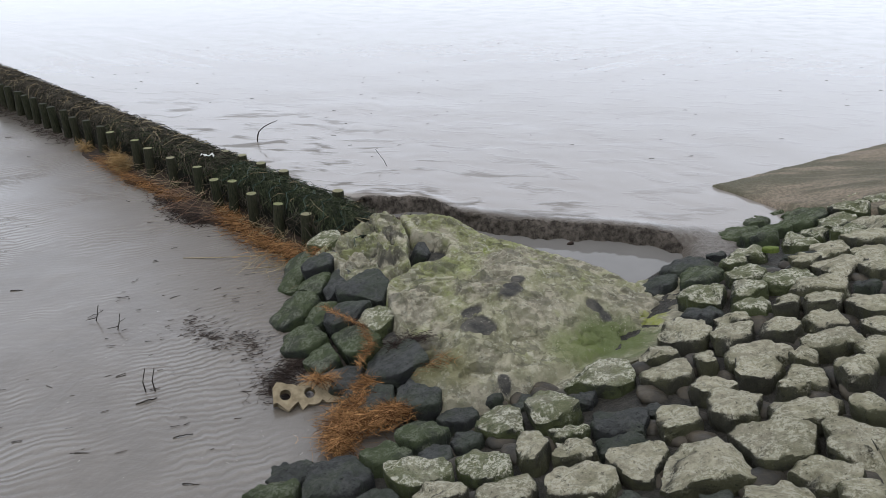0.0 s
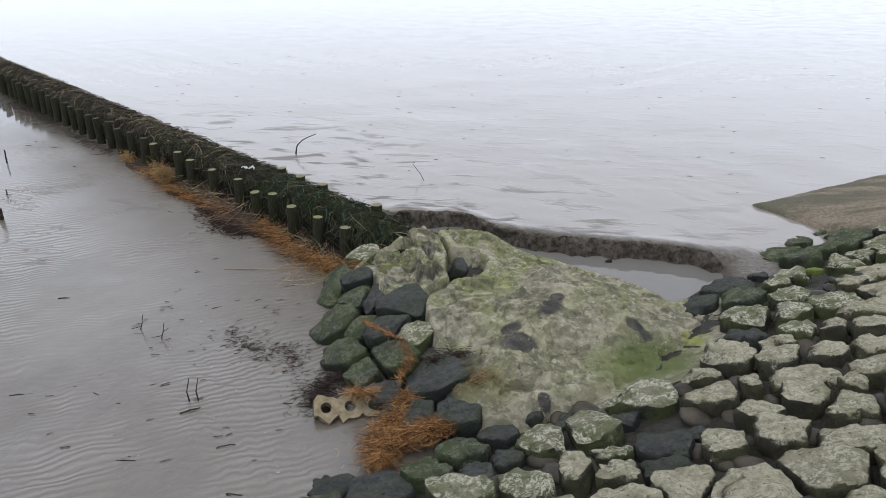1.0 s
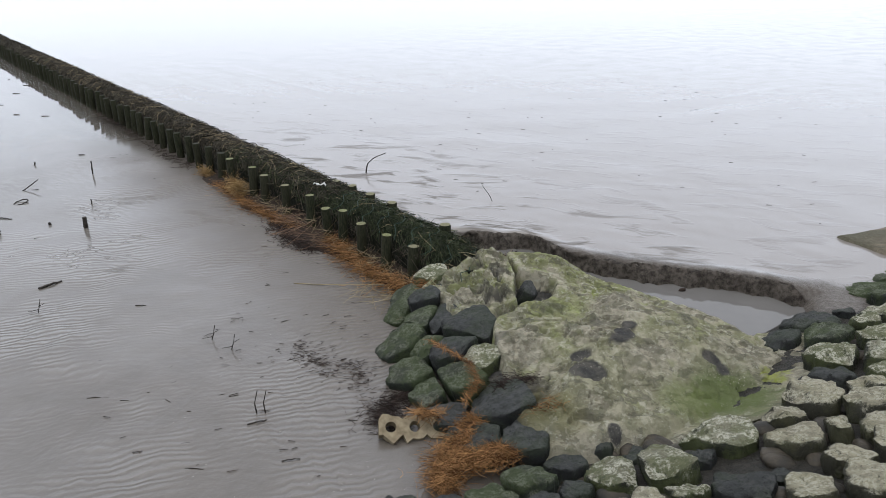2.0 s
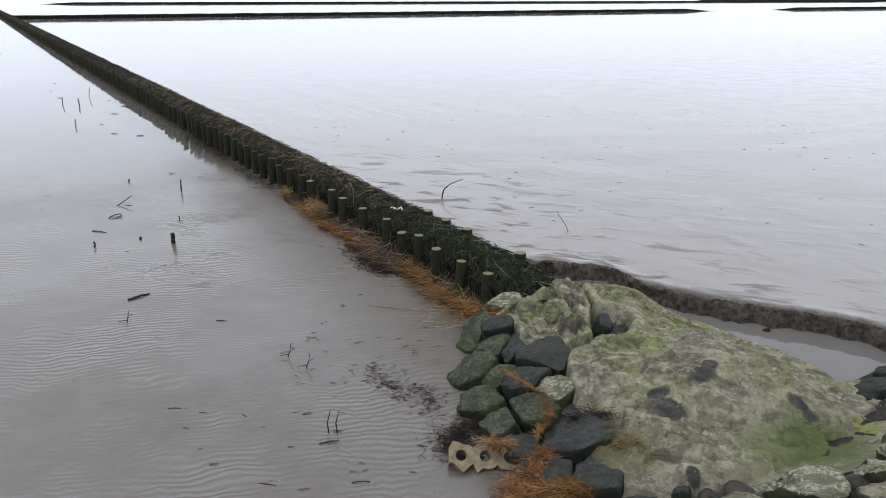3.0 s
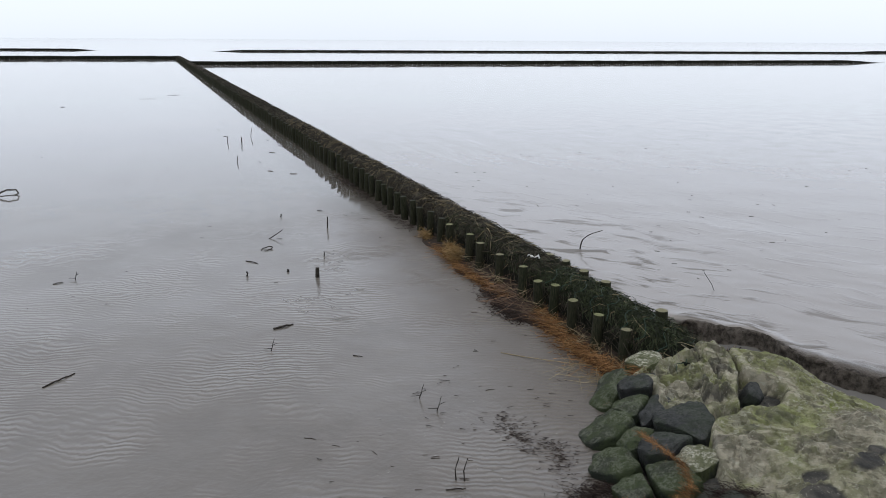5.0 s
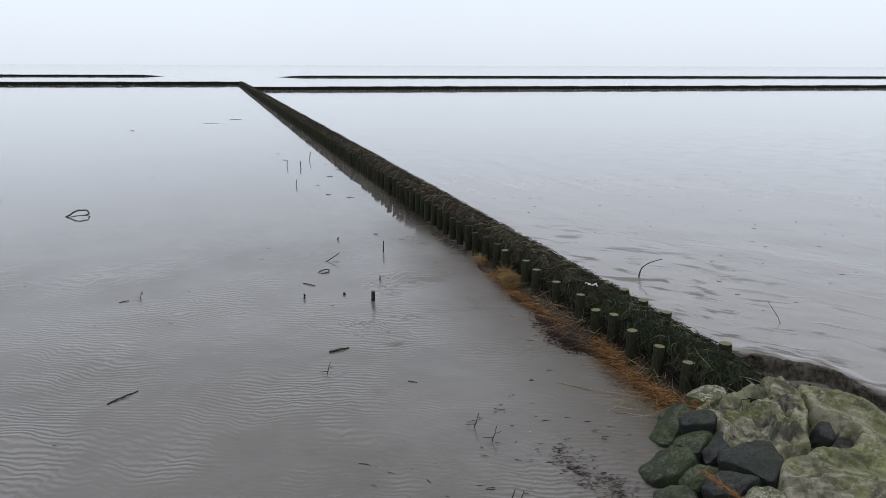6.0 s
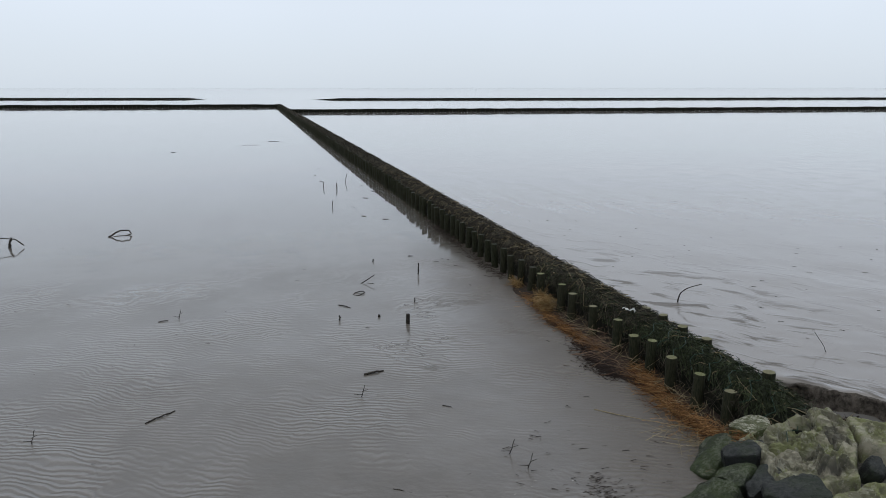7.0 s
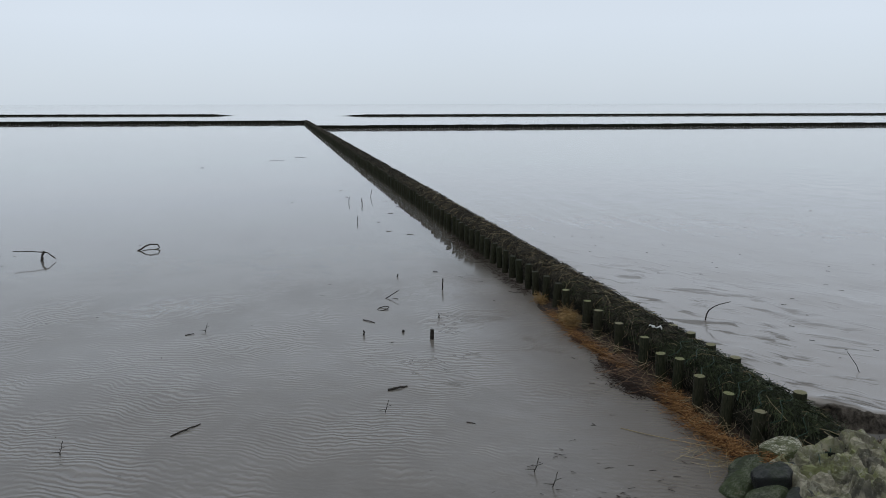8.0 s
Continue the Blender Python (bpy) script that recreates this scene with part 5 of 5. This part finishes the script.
for x, y, ln, turn, r, label in ((-5.76, 5.24, 0.23, 1.2, 0.013, "dark driftwood stick floating on shallow water"), (-7.84, 6.72, 0.22, 0.1, 0.008, "dark twig floating on shallow water"), (-6.54, 3.17, 0.33, 1.7, 0.008, "dark knotty twig lying on ripples"), (-34.9, 26.1, 0.6, 0.75, 0.012, "dark driftwood far out on the flat"), (-33.7, 23.6, 0.8, 0.75, 0.007, "dark driftwood far out on the flat"), (-32.7, 18.5, 0.2, 1.0, 0.012, "dark driftwood far out on the flat"), (-9.2, 4.7, 0.12, 1.2, 0.007, "dark twig lying on ripples"), (-4.25, 4.15, 0.22, 0.6, 0.0045, "dark twig lying on ripples"), (-3.9, 3.7, 0.16, 0.35, 0.005, "dark twig lying on ripples"), (-2.62, 3.76, 0.14, 0.7, 0.005, "dark twig lying on ripples"), (-3.3, 5.6, 0.10, 0.8, 0.004, "dark twig lying on mud"), (-3.15, 5.2, 0.09, 0.8, 0.004, "dark twig lying on mud"), (-2.75, 3.2, 0.12, 0.2, 0.004, "dark twig lying on mud"), (-1.95, 3.05, 0.1, 0.1, 0.004, "dark twig lying on mud"), (-4.6, 5.1, 0.10, 0.3, 0.005, "dark twig lying on ripples"), (-2.2, 3.45, 0.12, 0.5, 0.004, "dark twig lying on mud")):
    z = LOW + r * 0.6
    c, sn = math.cos(turn), math.sin(turn)
    stick(label, [([(x - c * ln / 2, y - sn * ln / 2, z), (x, y, z + 0.003), (x + c * ln / 2, y + sn * ln / 2, z)], r, r * 0.7)], "twig", "twig", "twigs on the mud")
for x, y in ((-2.68, 3.86), (-2.62, 3.88)):
    stick("dark twig stuck upright in the mud", [([(x, y, L0), (x - 0.01, y, L0 + 0.1), (x + 0.01, y + 0.02, L0 + 0.2)], 0.006, 0.003)], "twig", "twig", "twigs on the mud")
for x, y in ((-3.35, 4.62), (-5.42, 4.72), (-6.93, 2.17), (-9.16, 4.9), (-3.6, 4.72)):
    stick("small branched twig standing in shallow water", [([(x, y, L0), (x + 0.02, y + 0.01, L0 + 0.07), (x + 0.03, y + 0.03, L0 + 0.15)], 0.005, 0.003), ([(x + 0.02, y, L0 + 0.05), (x - 0.06, y - 0.04, L0 + 0.04)], 0.004, 0.002), ([(x + 0.02, y, L0 + 0.08), (x + 0.07, y + 0.03, L0 + 0.11)], 0.003, 0.002)], "twig", "twig", "twigs on the mud")
B = (-3.05, 5.9, LOW + 0.01)
stick("long pale reed lying from the straw to the mud", [([(-3.45, 5.95, LOW + 0.01), (-3.0, 6.0, LOW + 0.03), (-2.5, 6.05, LOW + 0.07)], 0.005, 0.003)], "reed", "reed", "", DRY)


def litter(name, label, category, count, box, size, z_fn, material, seed, turn=None):
    """Many small scraps over a stretch of flat, as one mesh."""
    rng = random.Random(seed)
    st = Strands()
    for _ in range(count):
        x, y = rng.uniform(box[0], box[1]), rng.uniform(box[2], box[3])
        u, n = unplan(x, y)
        z = z_fn(u, n)
        if z is None:
            continue
        ln, a = size * rng.uniform(0.4, 1.6), rng.uniform(0, 3.14) if turn is None else turn + rng.gauss(0, 0.35)
        st.rod([(x - ln * math.cos(a), y - ln * math.sin(a), z), (x, y, z + 0.05 * size * rng.random()), (x + ln * math.cos(a), y + ln * math.sin(a), z)], size * 0.14, size * 0.10, 3)
    return tagged(part(name, st.mesh(name, material)), label, category, kind="stuff")


litter("twig_litter", "short dark twigs strewn along the mud's edge", "twigs", 110, (-3.7, -1.9, 3.2, 7.2), 0.022, lambda u, n: LOW + 0.004 if n < -0.35 else None, WRACK, 51, 0.6)
litter("twig_litter", "short dark twigs strewn beside the groyne", "twigs", 60, (-9.0, -3.0, 6.0, 11.0), 0.03, lambda u, n: LOW + 0.004 if -0.9 < n < -0.15 else None, WRACK, 52, 0.4)
litter("twig_litter", "dark scraps afloat beside the groyne", "twigs", 60, (-22.0, -9.0, 9.0, 21.0), 0.06, lambda u, n: LOW + 0.006 if -2.2 < n < -0.5 else None, WRACK, 53, 0.3)
litter("shell_grit", "pale shell grit on the mud by the stones", "shell grit", 90, (-3.2, -1.2, 3.0, 5.2), 0.006, lambda u, n: LOW + 0.003 if n < -0.6 else None, SHELL, 56)
litter("scraps", "dark specks scattered on the wet mud", "scraps", 260, (-9.0, 9.0, 8.5, 26.0), 0.022, lambda u, n: mud_z(*plan(u, n)) + 0.004 if n > 1.5 else None, WRACK, 54, 0.3)
litter("scraps", "dark specks scattered on shallow water", "scraps", 90, (-24.0, -6.0, 1.0, 14.0), 0.022, lambda u, n: LOW + 0.004 if n < -2.0 else None, WRACK, 55, 0.6)


# ---------------------------------------------------------------- small things
def perforated_brick():
    """A broken flat brick with three round holes."""
    verts, faces = [], []
    cell, r, deep, seg = 0.125, 0.029, 0.05, 16
    for c in range(3):
        base = len(verts)
        for depth in (0.0, deep):
            for k in range(seg):
                a = 2 * math.pi * (k + 0.5) / seg
                ca, sa = math.cos(a), math.sin(a)
                m = max(abs(ca), abs(sa))
                ex, ez = cell / 2 * ca / m, 0.062 * sa / m
                ragged = 0.034 * nz(c * cell * 5 + ex * 12, ez * 9, 3.0, 3.0) if abs(sa) > abs(ca) else 0
                verts.append((c * cell + ex, depth, ez + ragged))
            for k in range(seg):
                a = 2 * math.pi * (k + 0.5) / seg
                verts.append((c * cell + r * math.cos(a), depth, r * math.sin(a)))
        for k in range(seg):
            q = (k + 1) % seg
            faces.append((base + k, base + q, base + seg + q, base + seg + k))
            faces.append((base + seg + k, base + seg + q, base + 3 * seg + q, base + 3 * seg + k))
            faces.append((base + 2 * seg + q, base + 2 * seg + k, base + 3 * seg + k, base + 3 * seg + q))
            faces.append((base + q, base + k, base + 2 * seg + k, base + 2 * seg + q))
    ob = part("perforated_brick", mesh_of("perforated_brick", verts, faces, CLAY, False))
    ob.matrix_basis = pose(-1.66, 3.86, -0.165, -58, 4, 24) @ Matrix.Diagonal((1.3, 1.3, 1.35, 1))
    tagged(ob, "broken tan perforated brick half covered with straw", "brick")


perforated_brick()

# wisp of white plastic on the brushwood
sheet = [(0.16 * i / 8, 0.035 * math.sin(i * 1.3) + 0.03 * j, 0.012 * math.sin(i * 2.1 + j)) for i in range(9) for j in range(3)]
scrap = part("plastic_scrap", mesh_of("plastic_scrap", sheet, [(i * 3 + j, (i + 1) * 3 + j, (i + 1) * 3 + j + 1, i * 3 + j + 1) for i in range(8) for j in range(2)], WHITE))
scrap.matrix_basis = Matrix.Translation((*plan(2.40, 0.24), 0.20)) @ Matrix.Rotation(radians(10), 4, "Z")
scrap.modifiers.new("thick", "SOLIDIFY").thickness = 0.003
tagged(scrap, "scrap of white plastic lying on the brushwood", "litter")

# bright algae growing on one stone, and a black clod in the puddle
cell = [(0.10 * math.cos(a), 0.055 * math.sin(a)) for a in (k * math.pi / 5 for k in range(10))]
me, _c = block_mesh("algae_tuft", cell, 0.0, 0.05, ALGAE, random.Random(61), 16, 0.1, 0.012, 0)
tuft = part("algae_tuft", me)
tuft.matrix_basis = pose(1.87, 5.85, dike_z(1.87, 5.85) + 0.008, 0, 0, 15) @ Matrix.Diagonal((0.8, 0.8, 0.4, 1.0))
tagged(tuft, "bright yellow-green algae growing on a stone", "algae")
cell = [(0.04 * math.cos(a), 0.018 * math.sin(a)) for a in (k * math.pi / 4 for k in range(8))]
me, _c = block_mesh("clod", cell, 0.0, 0.03, WRACK, random.Random(62), 12, 0.2, 0.006, 0)
clod = part("clod", me)
clod.matrix_basis = pose(0.26, 6.62, -0.115, 0, 0, 20)
tagged(clod, "black clod of mud lying in the puddle", "clod")

# green plastic net wires that hold the brushwood at its shore end
wires = random.Random(71)
for k in range(9):
    u, n = -0.7 + 0.28 * k, 0.15
    pts = []
    for q in range(7):
        f = q / 6
        nn = 0.05 + 0.58 * f
        uu = u + 0.5 * f + 0.06 * math.sin(q * 2.0 + k)
        x, y = plan(uu, nn)
        pts.append((x, y, 0.02 + 0.14 * sm(-0.8, 0.2, uu) * math.sin(math.pi * (0.12 + 0.76 * f)) ** 0.5 + 0.02))
    st = Strands()
    st.rod(pts, 0.0035, 0.0035, 5)
    tagged(part("wire", st.mesh("wire", WIRE)), "dark green wire holding down the brushwood", "wire", "wires over the brushwood")
